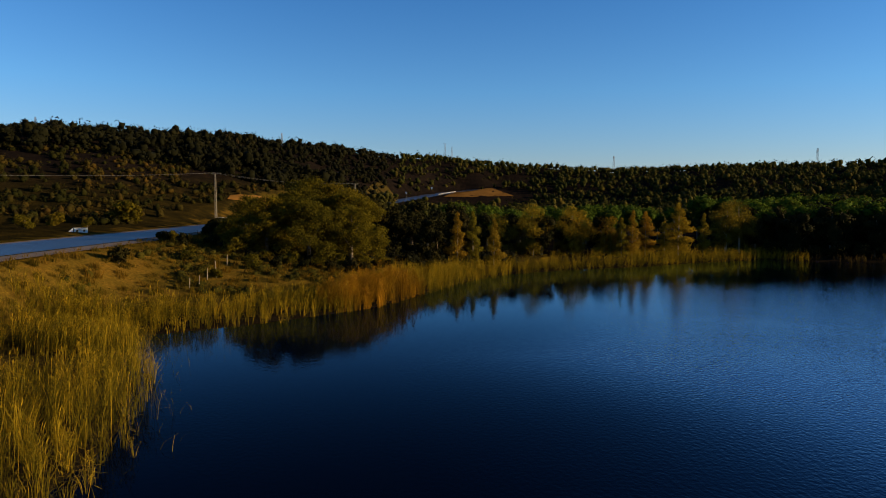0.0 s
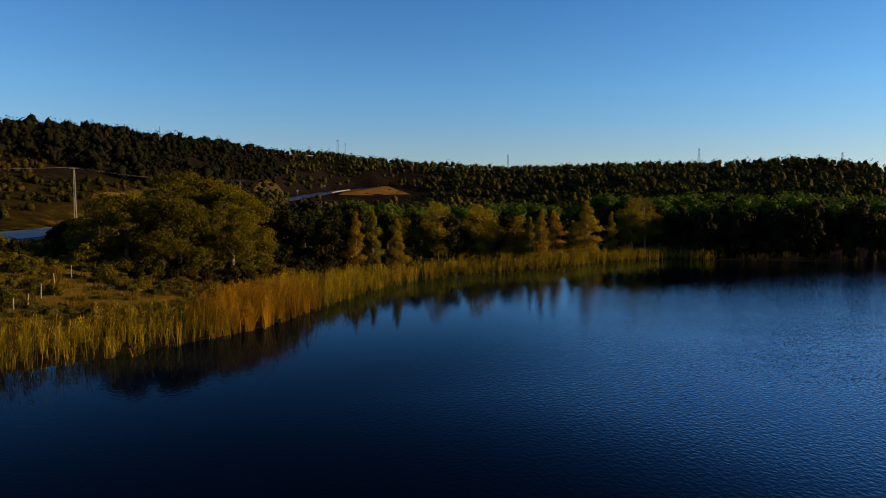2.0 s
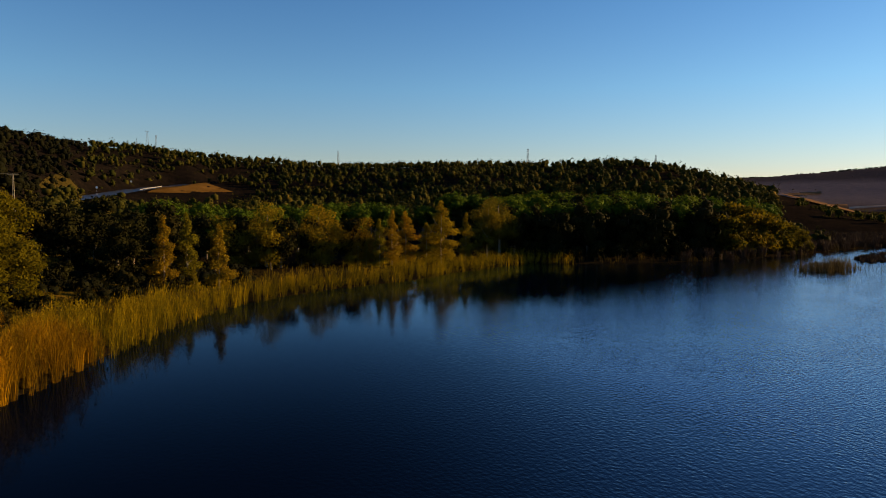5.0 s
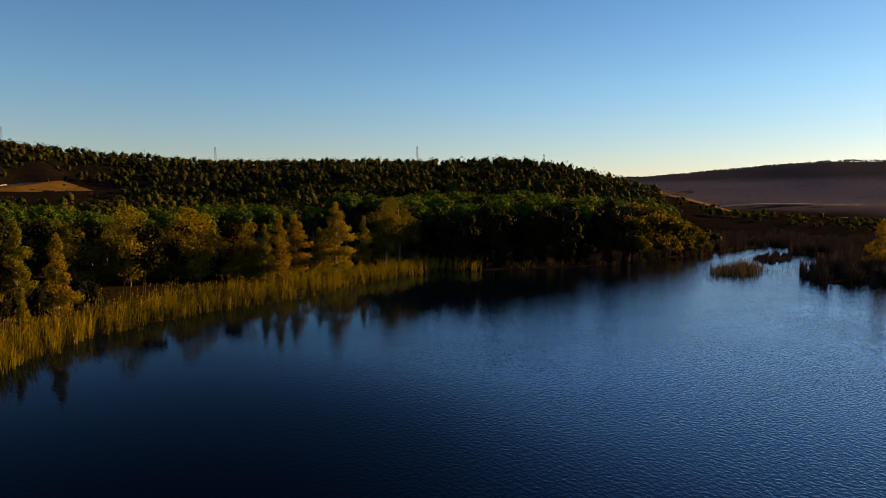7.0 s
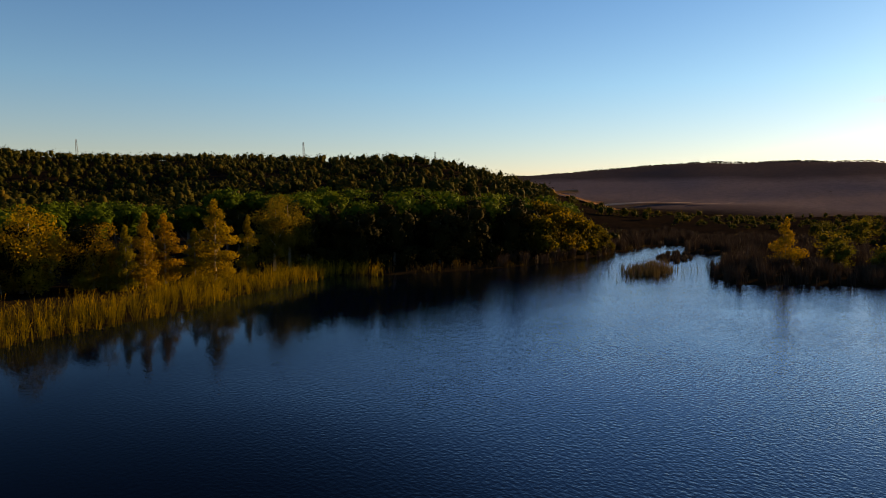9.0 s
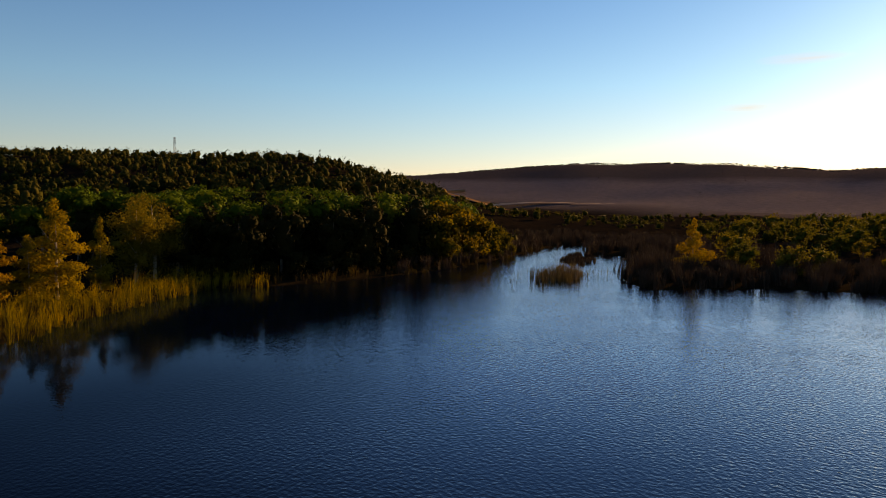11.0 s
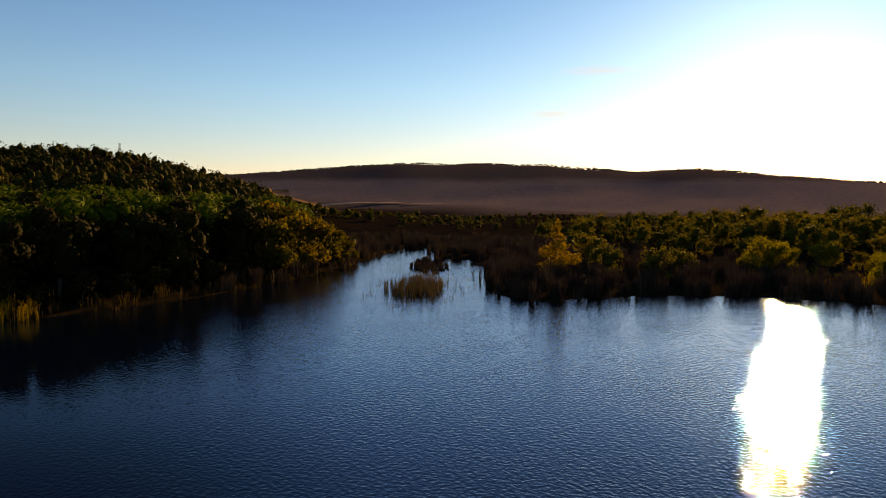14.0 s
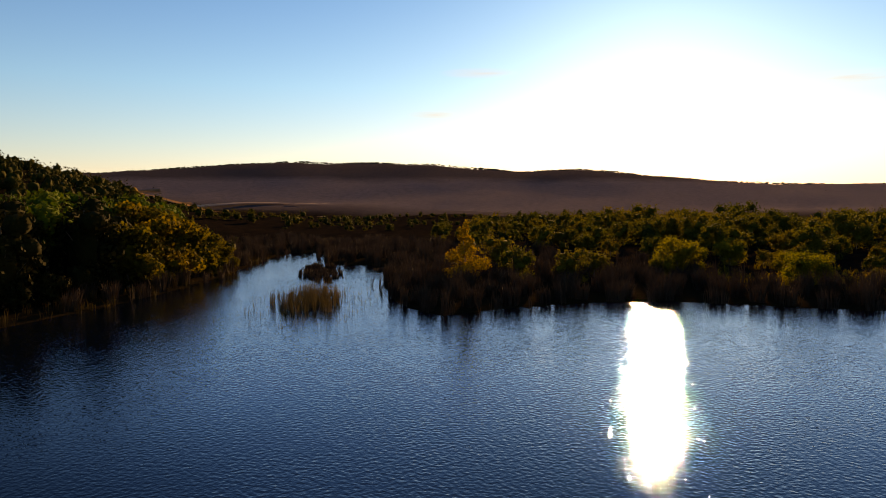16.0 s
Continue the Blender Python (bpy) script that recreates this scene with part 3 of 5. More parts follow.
# autumn trees along the north shore, each crown loose and standing clear of the next
round_tree = make_tree("autumn_tree", 2, 8.6, round_lobes(2, 8.9, 3.7, -0.2, 26), 10500, 0.115, leaf_autumn, pale_bark, 0.15, 7, "rounded yellowing broadleaf tree on the reedy shore", group="shore trees", heart=0.5)
spread(round_tree, [(24.6, 113.0, 1.08), (17.2, 112.0, 1.1), (12.0, 112.0, 0.85), (30.5, 112.5, 0.85)], rng, 0.98, 1.02)
spire_tree = make_tree("autumn_tree", 3, 7.4, spire_lobes(3, 7.6, 1.55, 0.2, 12), 5000, 0.10, leaf_spire, pale_bark, 0.12, 5, "slim upright yellow-green tree on the reedy shore", group="shore trees", heart=0.45)
spread(spire_tree, [(8.9, 93.2, 0.9), (3.6, 97.2, 0.98), (32.6, 109.0, 0.88), (34.6, 109.5, 1.05), (31.0, 110.2, 0.46), (6.2, 91.0, 0.36), (6.3, 101, 1.0), (49.3, 115.0, 0.98)], rng, 0.99, 1.01)
full_tree = make_tree("autumn_tree", 5, 7.8, spire_lobes(5, 7.8, 2.3, 0.3, 15), 6400, 0.105, leaf_autumn, pale_bark, 0.13, 6, "loose yellow-brown tree on the reedy shore", group="shore trees", heart=0.45)
spread(full_tree, [(43.6, 112.0, 1.22), (37.6, 111.5, 1.0), (41.0, 111.5, 0.8)], rng, 0.98, 1.02)
brown_tree = make_tree("brown_tree", 6, 10.4, round_lobes(6, 10.4, 3.2, 0.2, 22), 8500, 0.11, leaf_brown, pale_bark, 0.18, 7, "tall loose olive-brown broadleaf tree at the end of the shore wood", group="tall shore trees", heart=0.45)
spread(brown_tree, [(54.4, 117.2, 1.0), (57.8, 119.0, 1.05), (64.9, 123.5, 0.8), (71.4, 127.5, 0.7)], rng, 0.99, 1.01)

# stone pines behind them
pine = make_tree("pine", 4, 8.0, [(0, 0, 6.7, 2.1, 2.1, 1.15), (1.3, 0.4, 6.0, 1.25, 1.25, 1.0), (-1.1, 0.9, 6.2, 1.3, 1.3, 1.0), (0.1, -1.3, 6.0, 1.3, 1.3, 0.95), (-0.9, -0.9, 6.3, 1.0, 1.0, 0.9), (0.9, -0.8, 6.6, 0.9, 0.9, 0.8), (0, 0, 4.6, 1.3, 1.3, 1.2)], 950, 0.21, leaf_pine, bark, 0.16, 5,
                 "dark green pine with a rounded flat crown in a plantation", group="pine plantation", heart=0.75)
spots = []
for k in range(2000):
    x, y = rng.uniform(2, 125), rng.uniform(108, 178)
    d = shore_distance(np.array([x]), np.array([y]))[0]
    if d < 10 + 19 * (x < 60) or y > 142 + 0.18 * x or (x < 18 and y < 120) or any((x - a) ** 2 + (y - b) ** 2 < 15 for a, b, _ in spots):
        continue
    spots.append((x, y, 0.95 + 0.25 * (x > 60)))
spread(pine, spots[:160], rng, 0.85, 1.15)


def wood_template(seed, count, tall, wide, size, hearts=3, low=-0.5):
    r = np.random.RandomState(seed)
    lobes = round_lobes(seed, tall, wide, low, 6)
    v, f = lobes_crown(r, lobes, count, size)
    return with_hearts(r, v, f, lobes[:hearts], 0.74)


def wood(name, label, spots, templates, mat, seed, skew=1.0):
    """Many far trees as one mesh; each tree has one tint."""
    r = np.random.RandomState(seed)
    xs, ys = np.array([s[0] for s in spots]), np.array([s[1] for s in spots])
    zs = height(xs, ys)
    out, fs, tints, o = [], [], [], 0
    for (x, y, s), z in zip(spots, zs):
        q, f = templates[r.randint(len(templates))]
        a = r.uniform(0, 6.28)
        c, si = math.cos(a) * s, math.sin(a) * s
        out.append(np.stack([q[:, 0] * c - q[:, 1] * si + x, q[:, 0] * si + q[:, 1] * c + y, q[:, 2] * s * r.uniform(0.8, 1.15) + z - 0.2 - 0.35 * (q[:, 2].max() < 3.6)], 1))
        fs.append(f + o)
        o += len(q)
        tints.append(np.full(len(q), np.clip(r.beta(2.2, 3.0) * skew + 0.22 * waves(x, y, 55, seed) + 0.12 * waves(x, y, 18, seed + 1), 0, 1)))
    ob = mesh_object(name, np.concatenate(out), np.concatenate(fs), mat, tint=np.concatenate(tints), smooth_faces=True)
    return tagged(ob, label, "woodland", kind="stuff")


fine_mid = [wood_template(20 + k, 90, 4.9, 2.9, 0.22, 4) for k in range(5)]
mid = [wood_template(20 + k, 30, 4.5, 3.0, 0.34, 1) for k in range(5)]
bramble = [wood_template(35 + k, 110, 3.0, 2.6, 0.17, 1) for k in range(4)]
low = [wood_template(30 + k, 64, 3.2, 2.4, 0.21, 1) for k in range(5)]
tiny = [wood_template(40 + k, 5, 2.3, 2.5, 0.42, 1) for k in range(4)]
brake = [wood_template(50 + k, 78, 4.4, 3.0, 0.27, 2) for k in range(5)]


def scatter(count, az_lo, az_hi, r_lo, r_hi, keep, seed, s_lo, s_hi):
    r = np.random.RandomState(seed)
    az, rad = np.radians(r.uniform(az_lo, az_hi, count)), np.sqrt(r.uniform(r_lo ** 2, r_hi ** 2, count))
    x, y = HUB[0] + rad * np.sin(az), HUB[1] + rad * np.cos(az)
    ok = keep(x, y, np.degrees(az), rad, r)
    s = r.uniform(s_lo, s_hi, count) * np.where((y > 84) & (y < 135) & (x > 118) & (x < 260), 0.6, 1.0)
    s = s * np.where((rad > 255) & (rad < 480), 0.74, 1.0)
    return list(zip(x[ok], y[ok], s[ok]))


def off_road(x, y, gap=9):
    return near_line(ROAD, x, y)[0] > gap


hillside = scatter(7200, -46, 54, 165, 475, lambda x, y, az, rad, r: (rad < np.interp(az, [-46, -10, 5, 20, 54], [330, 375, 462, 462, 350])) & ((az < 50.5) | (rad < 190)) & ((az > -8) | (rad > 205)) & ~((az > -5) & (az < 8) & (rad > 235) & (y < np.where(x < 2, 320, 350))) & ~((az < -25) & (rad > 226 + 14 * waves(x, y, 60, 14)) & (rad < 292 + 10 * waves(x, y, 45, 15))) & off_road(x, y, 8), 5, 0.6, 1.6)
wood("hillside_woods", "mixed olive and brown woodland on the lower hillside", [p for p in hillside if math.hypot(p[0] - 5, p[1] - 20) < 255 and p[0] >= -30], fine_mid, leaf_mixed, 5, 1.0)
# trees further west take the dark leaf colour that stands for hillside shade
wood("hillside_woods", "woodland low on the western hill, the hill's shade put into its colour", [p for p in hillside if math.hypot(p[0] - 5, p[1] - 20) < 255 and p[0] < -30], fine_mid, leaf_wood_shade, 23, 1.0)
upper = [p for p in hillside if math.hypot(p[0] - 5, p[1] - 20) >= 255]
wood("hillside_woods", "woodland on the western hill, the hill's shade put into its colour", [p for p in upper if p[0] < -20], mid, leaf_wood_shade, 24, 0.9)
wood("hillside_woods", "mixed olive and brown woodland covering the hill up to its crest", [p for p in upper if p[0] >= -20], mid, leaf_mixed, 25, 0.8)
crest = scatter(1000, -46, 2, 298, 425, lambda x, y, az, rad, r: np.abs(rad - np.interp(az, [-46, -30, -20, -10, 0], [306, 307, 327, 356, 416])) < 9, 26, 1.0, 1.9)
wood("ridge_trees", "dense low trees along the crest of the wooded hill", crest, low, leaf_wood_shade, 26, 0.5)
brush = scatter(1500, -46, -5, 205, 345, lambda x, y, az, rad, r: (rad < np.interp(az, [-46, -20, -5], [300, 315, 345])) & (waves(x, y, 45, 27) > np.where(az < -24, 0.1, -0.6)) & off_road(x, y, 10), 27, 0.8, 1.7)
wood("hillside_brush", "brush filling the gaps in the hillside wood, shade put into its colour", brush, low, leaf_wood_shade, 27, 0.6)
wood("hill_scrub", "low scrub and scattered bushes on the open slope", scatter(1900, -50, -9, 115, 225, lambda x, y, az, rad, r: (waves(x, y, 40, 8) > -0.5) & off_road(x, y, 15) & (x < -50), 6, 0.3, 0.95), low, leaf_scrub, 6, 1.2)
BARE = [(265, 213, 14, 5), (277, 203, 9, 4), (322, 254, 12, 6), (371, 301, 9, 4), (286, 174, 14, 2.5), (335, 221, 22, 2.5), (345, 190, 10, 2)]


def not_bare(x, y):
    ok = np.ones(np.shape(x), bool)
    for cx, cy, wide, deep in BARE:
        ok &= np.hypot(x - cx + 6, y - cy + 4) > wide + 3
    return ok


wood("far_hill_scrub", "sparse low scrub over the slope of the far hill", scatter(500, 44, 128, 290, 604, lambda x, y, az, rad, r: (waves(x, y, 120, 9) > -0.3) & not_bare(x, y), 7, 0.25, 0.5), tiny, leaf_moor, 7, 0.9)
wood("far_crest_trees", "row of small trees along the far crest", scatter(1700, 44, 130, 590, 611, lambda x, y, az, rad, r: waves(x, y, 30, 12) > -0.9, 17, 0.45, 0.9), tiny, leaf_wood_shade, 17, 0.7)
wood("marsh_thicket", "dense thicket on the low ground beyond the inlet", scatter(1450, 52, 125, 150, 310, lambda x, y, az, rad, r: (shore_distance(x, y) > 20) & (waves(x, y, 38, 10) + 0.6 * waves(x, y, 13, 11) > -0.35) & ~((y > 84) & (x < 200)), 8, 0.4, 1.05), brake, leaf_thicket, 8, 1.0)

# shade-side wood at the inlet, the shade being put into its leaf colour
oak = make_tree("broadleaf_tree", 9, 10.5, round_lobes(9, 10.5, 4.0, -1.0, 18), 1350, 0.28, leaf_dark_shade, bark, 0.22, 6, "broadleaf tree in the wood at the inlet, shade put into its dark leaves", group="inlet wood", heart=0.8)
spots = []
for k in range(1500):
    x, y = rng.uniform(60, 121), rng.uniform(106, 140)
    d = shore_distance(np.array([x]), np.array([y]))[0]
    if d < 6 or x > 112 or any((x - a) ** 2 + (y - b) ** 2 < 18 for a, b, _ in spots):
        continue
    spots.append((x, y, np.interp(x, [60, 92, 121], [0.85, 1.0, 0.5])))
spread(oak, spots[:75], rng, 0.85, 1.1)

# shrubs on the eastern spit
shrub = make_tree("shrub", 12, 4.2, round_lobes(12, 4.2, 2.7, -0.2, 16), 1150, 0.16, leaf_shrub, bark, 0.08, 6, "rounded olive-green shrub on the marshy spit", "shrub", "spit shrubs", heart=0.55)
spots = []
for k in range(4000):
    x, y = rng.uniform(104, 205), rng.uniform(-6, 92)
    d = shore_distance(np.array([x]), np.array([y]))[0]
    near = np.interp(y, [20, 40, 52, 66, 92], [15, 17, 34, 30, 34])
    if d < near + 4 * math.sin(y * 0.4) or any((x - a) ** 2 + (y - b) ** 2 < 24 for a, b, _ in spots) or (math.sin(x * 0.21 + y * 0.13) + math.sin(y * 0.31 - x * 0.11) < -0.9 and d < 60):
        continue
    spots.append((x, y, float(rng.choice([0.6, 0.8, 1.0, 1.2])) * np.interp(d, [15, 45, 90], [0.75, 1.05, 1.35])))
spread(shrub, [(121.5, 69.6, 1.25), (112.5, 65.8, 0.95), (110.5, 59.6, 0.9), (116, 57.0, 0.8)] + spots[:116], rng, 0.85, 1.15)
golden = make_tree("golden_tree", 13, 6.6, spire_lobes(13, 6.6, 2.1, 0.4, 8), 4200, 0.12, leaf_autumn, pale_bark, 0.12, 5, "yellow poplar standing on the marshy spit", "tree")
place(golden, 108.3, 71.6, 1.05)
spit_gold = make_tree("golden_bush", 18, 4.4, round_lobes(18, 4.4, 3.0, -0.3, 16), 3000, 0.14, leaf_spit, bark, 0.1, 6, "yellow-green leafy bush glowing against the light on the spit", "bush", "spit bushes", heart=0.45)
spread(spit_gold, [(123.1, 46.5, 1.05), (119.5, 48.8, 0.6), (127.5, 43.8, 0.7), (114.6, 34.3, 0.85), (118, 31.5, 0.7), (132, 38.5, 0.8), (125, 33, 0.6)], rng, 0.97, 1.03)
tip = make_tree("golden_bush", 14, 4.6, round_lobes(14, 4.6, 2.4, -0.3, 14), 3000, 0.17, leaf_gold_lit, bark, 0.1, 6, "autumn bush at the tip of the inlet wood, sunlit gold put into its leaves", "bush", "bushes at the inlet", heart=0.6)
spread(tip, [(118, 107, 0.8), (114.5, 107.5, 1.15), (110.5, 107.5, 1.45), (106.5, 107.5, 1.6), (112.5, 111, 1.6), (102.5, 107.5, 1.7), (108, 112, 1.9), (98, 107.5, 1.7), (117, 111.5, 1.3), (122, 111, 0.9), (103, 113, 2.0), (115, 116, 1.7)], rng, 0.95, 1.05)
shade_tree = make_tree("broadleaf_tree", 15, 8.5, round_lobes(15, 8.5, 3.3, 0.3, 13), 2200, 0.22, leaf_dark_shade, bark, 0.2, 6, "broadleaf tree behind the willows, its shade put into the dark leaves", group="shaded trees", heart=0.7)
# the last two are added out of sight to shade the car and road
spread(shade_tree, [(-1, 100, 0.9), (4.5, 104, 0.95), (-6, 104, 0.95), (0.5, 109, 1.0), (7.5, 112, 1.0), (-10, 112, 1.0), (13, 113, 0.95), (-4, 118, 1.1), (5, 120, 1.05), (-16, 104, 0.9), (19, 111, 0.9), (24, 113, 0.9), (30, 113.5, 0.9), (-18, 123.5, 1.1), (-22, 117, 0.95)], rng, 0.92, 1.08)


# ---- reeds and grass ----
def gather(x, y, tuft, seed, pull=0.55):
    """Draw stems together into tussocks: their new places, and each one's height, tone and outward lean."""
    cell = lambda u, v, k: np.modf(np.abs(np.sin(u * 12.9898 + v * 78.233 + k * 37.719 + seed) * 43758.5453))[0]
    n = len(x)
    best, cx, cy, iu, iv = np.full(n, 1e9), np.zeros(n), np.zeros(n), np.zeros(n), np.zeros(n)
    for du in (-1, 0, 1):
        for dv in (-1, 0, 1):
            u, v = np.floor(x / tuft) + du, np.floor(y / tuft) + dv
            px, py = (u + cell(u, v, 1)) * tuft, (v + cell(u, v, 2)) * tuft
            q = np.hypot(px - x, py - y)
            near = q < best
            best, cx, cy, iu, iv = np.where(near, q, best), np.where(near, px, cx), np.where(near, py, cy), np.where(near, u, iu), np.where(near, v, iv)
    high = (0.74 + 0.5 * cell(iu, iv, 3)) * (1.08 - 0.22 * np.clip(best / tuft, 0, 1))
    tone = 0.7 * (cell(iu, iv, 4) - 0.5)
    ox, oy = (x - cx) / tuft * 0.55, (y - cy) / tuft * 0.55
    return x + (cx - x) * pull, y + (cy - y) * pull, high, tone, ox, oy


def blades(name, label, x, y, tall, wide, mat, seed, lean=0.18, category="reeds", base=None, bias=0.0, rugged=0.2, tuft=0.0):
    """Upright leaves, each a bent, pointed strip of two faces; tuft: spacing of the tussocks that they stand in."""
    r = np.random.RandomState(seed)
    n = len(x)
    ox, oy, high, tone = 0.0, 0.0, 1.0, 0.0
    if tuft:
        x, y, high, tone, ox, oy = gather(x, y, tuft, seed)
    z = height(x, y) if base is None else np.full(n, base)
    h = tall * r.uniform(0.6, 1.15, n) * high * (1 + rugged * waves(x, y, 9, seed + 7) + 0.6 * rugged * waves(x, y, 1.6, seed + 8))
    a, b = r.uniform(0, 6.28, n), r.uniform(0, 6.28, n)
    w = wide * r.uniform(0.6, 1.3, n)
    wx, wy = np.cos(a) * w, np.sin(a) * w
    k = lean * r.uniform(0.2, 1.6, n) * h
    lx, ly = np.cos(b) * k + 0.06 * h + ox * h * 0.5, np.sin(b) * k + oy * h * 0.5
    p = lambda f, g, s: np.stack([x + lx * f + wx * s, y + ly * f + wy * s, z - 0.1 + h * g], 1)
    v = np.stack([p(0, 0, -1), p(0, 0, 1), p(0.3, 0.6, 1.1), p(0.3, 0.6, -1.1), p(1, 1, 0.15), p(1, 1, -0.15)], 1).reshape(-1, 3)
    o = np.arange(n)[:, None] * 6
    f = np.stack([o + np.array([0, 1, 2, 3]), o + np.array([3, 2, 4, 5])], 1).reshape(-1, 4)
    # tips ripen orange; the widened contrast also paints highlights and shaded feet
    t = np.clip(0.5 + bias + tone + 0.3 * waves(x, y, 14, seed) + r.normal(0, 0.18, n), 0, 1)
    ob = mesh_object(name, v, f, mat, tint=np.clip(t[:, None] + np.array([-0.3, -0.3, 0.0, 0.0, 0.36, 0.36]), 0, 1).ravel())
    return tagged(ob, label, category, kind="stuff")


def reed_leaves(name, label, x, y, top, mat, seed, per=2, long=0.42, wide=0.013, bias=0.0, base=None, tuft=1.0):
    """Short arching leaves up the stems of a reed bed, thickest near the tips."""
    r = np.random.RandomState(seed)
    x, y, high, tone, _, _ = gather(x, y, tuft, seed)
    x, y, top, tone = np.repeat(x, per), np.repeat(y, per), np.repeat(top * high, per), np.repeat(tone, per)
    n = len(x)
    x, y = x + r.normal(0, 0.10, n), y + r.normal(0, 0.10, n)
    z0 = height(x, y) if base is None else np.full(n, base)
    z = z0 + top * r.uniform(0.12, 1.0, n) ** 0.6 * (1 + 0.22 * waves(x, y, 9, seed) + 0.12 * waves(x, y, 2.1, seed + 1))
    a, s = r.uniform(0, 6.28, n), long * r.uniform(0.6, 1.4, n)
    rise = r.uniform(-0.25, 0.85, n)
    ex, ey, ez = np.cos(a) * s * 0.75 + 0.12 * s, np.sin(a) * s * 0.75, rise * s
    w = wide * r.uniform(0.7, 1.4, n)
    sx, sy = -np.sin(a) * w, np.cos(a) * w
    v = np.stack([np.stack([x, y, z], 1), np.stack([x + ex * 0.45 + sx, y + ey * 0.45 + sy, z + ez * 0.6 + 0.03], 1), np.stack([x + ex, y + ey, z + ez], 1), np.stack([x + ex * 0.45 - sx, y + ey * 0.45 - sy, z + ez * 0.6 + 0.03], 1)], 1).reshape(-1, 3)
    # paler up the stem: partly ripening, partly shade painted in at the foot
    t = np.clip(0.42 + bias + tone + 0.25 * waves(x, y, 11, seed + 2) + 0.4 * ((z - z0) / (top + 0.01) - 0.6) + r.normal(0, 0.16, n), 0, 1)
    ob = mesh_object(name, v, np.arange(n * 4).reshape(-1, 4), mat, tint=np.repeat(t, 4))
    return tagged(ob, label, "reeds", kind="stuff")


def belt(path, depth, per_m2, seed, into=0.8):
    """Random points in a belt along a stretch of shore, from a little out in the water to depth metres inland."""
    r = np.random.RandomState(seed)
    p = np.array(path, float)
    lo, hi = p.min(0) - depth, p.max(0) + depth
    n = int((hi - lo).prod() * per_m2)
    x, y = r.uniform(lo[0], hi[0], n), r.uniform(lo[1], hi[1], n)
    near = np.full(n, 1e9)
    for a, b in zip(p[:-1], p[1:]):
        e = b - a
        s = np.clip(((x - a[0]) * e[0] + (y - a[1]) * e[1]) / (e @ e), 0, 1)
        near = np.minimum(near, np.hypot(x - a[0] - s * e[0], y - a[1] - s * e[1]))
    d = shore_distance(x, y)
    edge = 0.5 * waves(x, y, 7, seed) + 0.35 * waves(x, y, 1.3, seed + 2)
    thick = (waves(x, y, 1.1, seed + 3) + 0.9 * waves(x, y, 2.7, seed + 4) > -0.3) | (r.uniform(size=n) < 0.12)
    ok = thick & (near < depth) & (d > -into + edge) & (d < depth * (0.8 + 0.2 * waves(x, y, 17, seed + 1)))
    return x[ok], y[ok]


x, y = belt(SHORE[1:9], 10, 80, 41)
hollow = np.minimum(np.hypot((x + 24.3) / 4.6, (y - 28.5) / 4.8), np.hypot((x + 29.5) / 5.0, (y - 40.0) / 1.8)) + 0.15 * waves(x, y, 3, 78)
ok = (y > -1) & ~((y > 40.2) & (x > -20.8)) & (waves(x, y, 6, 77) > -0.72) & (hollow > 1) & ((shore_distance(x, y) > 0.9) | (waves(x, y, 1.5, 79) > -0.15))
x, y = x[ok], y[ok]
r = np.random.RandomState(40)
thin = r.uniform(size=len(x)) < 0.55
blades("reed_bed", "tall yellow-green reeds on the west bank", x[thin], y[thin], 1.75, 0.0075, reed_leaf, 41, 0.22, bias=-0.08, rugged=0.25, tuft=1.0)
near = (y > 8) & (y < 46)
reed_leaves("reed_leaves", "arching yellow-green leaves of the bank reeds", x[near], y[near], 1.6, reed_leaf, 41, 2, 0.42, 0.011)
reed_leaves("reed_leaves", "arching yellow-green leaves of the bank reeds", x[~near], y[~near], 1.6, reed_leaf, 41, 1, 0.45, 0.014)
x, y = belt(SHORE[8:15], 8, 78, 42)
ok = (np.hypot((x + 5.2) / 5.6, (y - 58) / 6.4) > 0.92) & ((shore_distance(x, y) > np.where(x < -14, 3.2, 1.4)) | (waves(x, y, 1.7, 80) + 0.6 * waves(x, y, 0.8, 81) > 0.02)) & (np.abs(x + 2.0 - 0.12 * (y - 66)) + 0.5 * waves(x, y, 3, 82) > 0.7)
x, y = x[ok], y[ok]
rise = 1.5 + 1.3 * np.exp(-((x - 0.8) / 4.2) ** 2 - ((y - 71) / 4.2) ** 2)
thin = r.uniform(size=len(x)) < 0.5
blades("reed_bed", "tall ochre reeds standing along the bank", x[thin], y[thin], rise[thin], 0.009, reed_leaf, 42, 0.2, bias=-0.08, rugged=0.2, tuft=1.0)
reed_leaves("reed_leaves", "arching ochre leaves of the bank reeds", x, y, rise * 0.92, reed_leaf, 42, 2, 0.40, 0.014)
r = np.random.RandomState(49)
a, q = r.uniform(0, 6.28, 15000), np.sqrt(r.uniform(0, 1, 15000))
x, y = -5.6 + 5.2 * q * np.cos(a) + 1.2 * q * np.sin(a), 57.5 + 5.6 * q * np.sin(a) + 2.4 * q * np.cos(a)
ok = shore_distance(x, y) > -0.3
x, y, q = x[ok], y[ok], q[ok]
blades("reed_bed", "dense mound of orange-brown reeds on the bank", x[::2], y[::2], (3.1 - 1.2 * q * q)[::2], 0.0085, reed_rust, 49, 0.3, bias=0.06, rugged=0.12, tuft=1.0)
reed_leaves("reed_leaves", "arching rust-coloured leaves of the reed mound", x, y, 2.95 - 1.15 * q * q, reed_rust, 49, 2, 0.42, 0.013, 0.1)
x, y = belt(SHORE[14:25], 6.5, 62, 43)
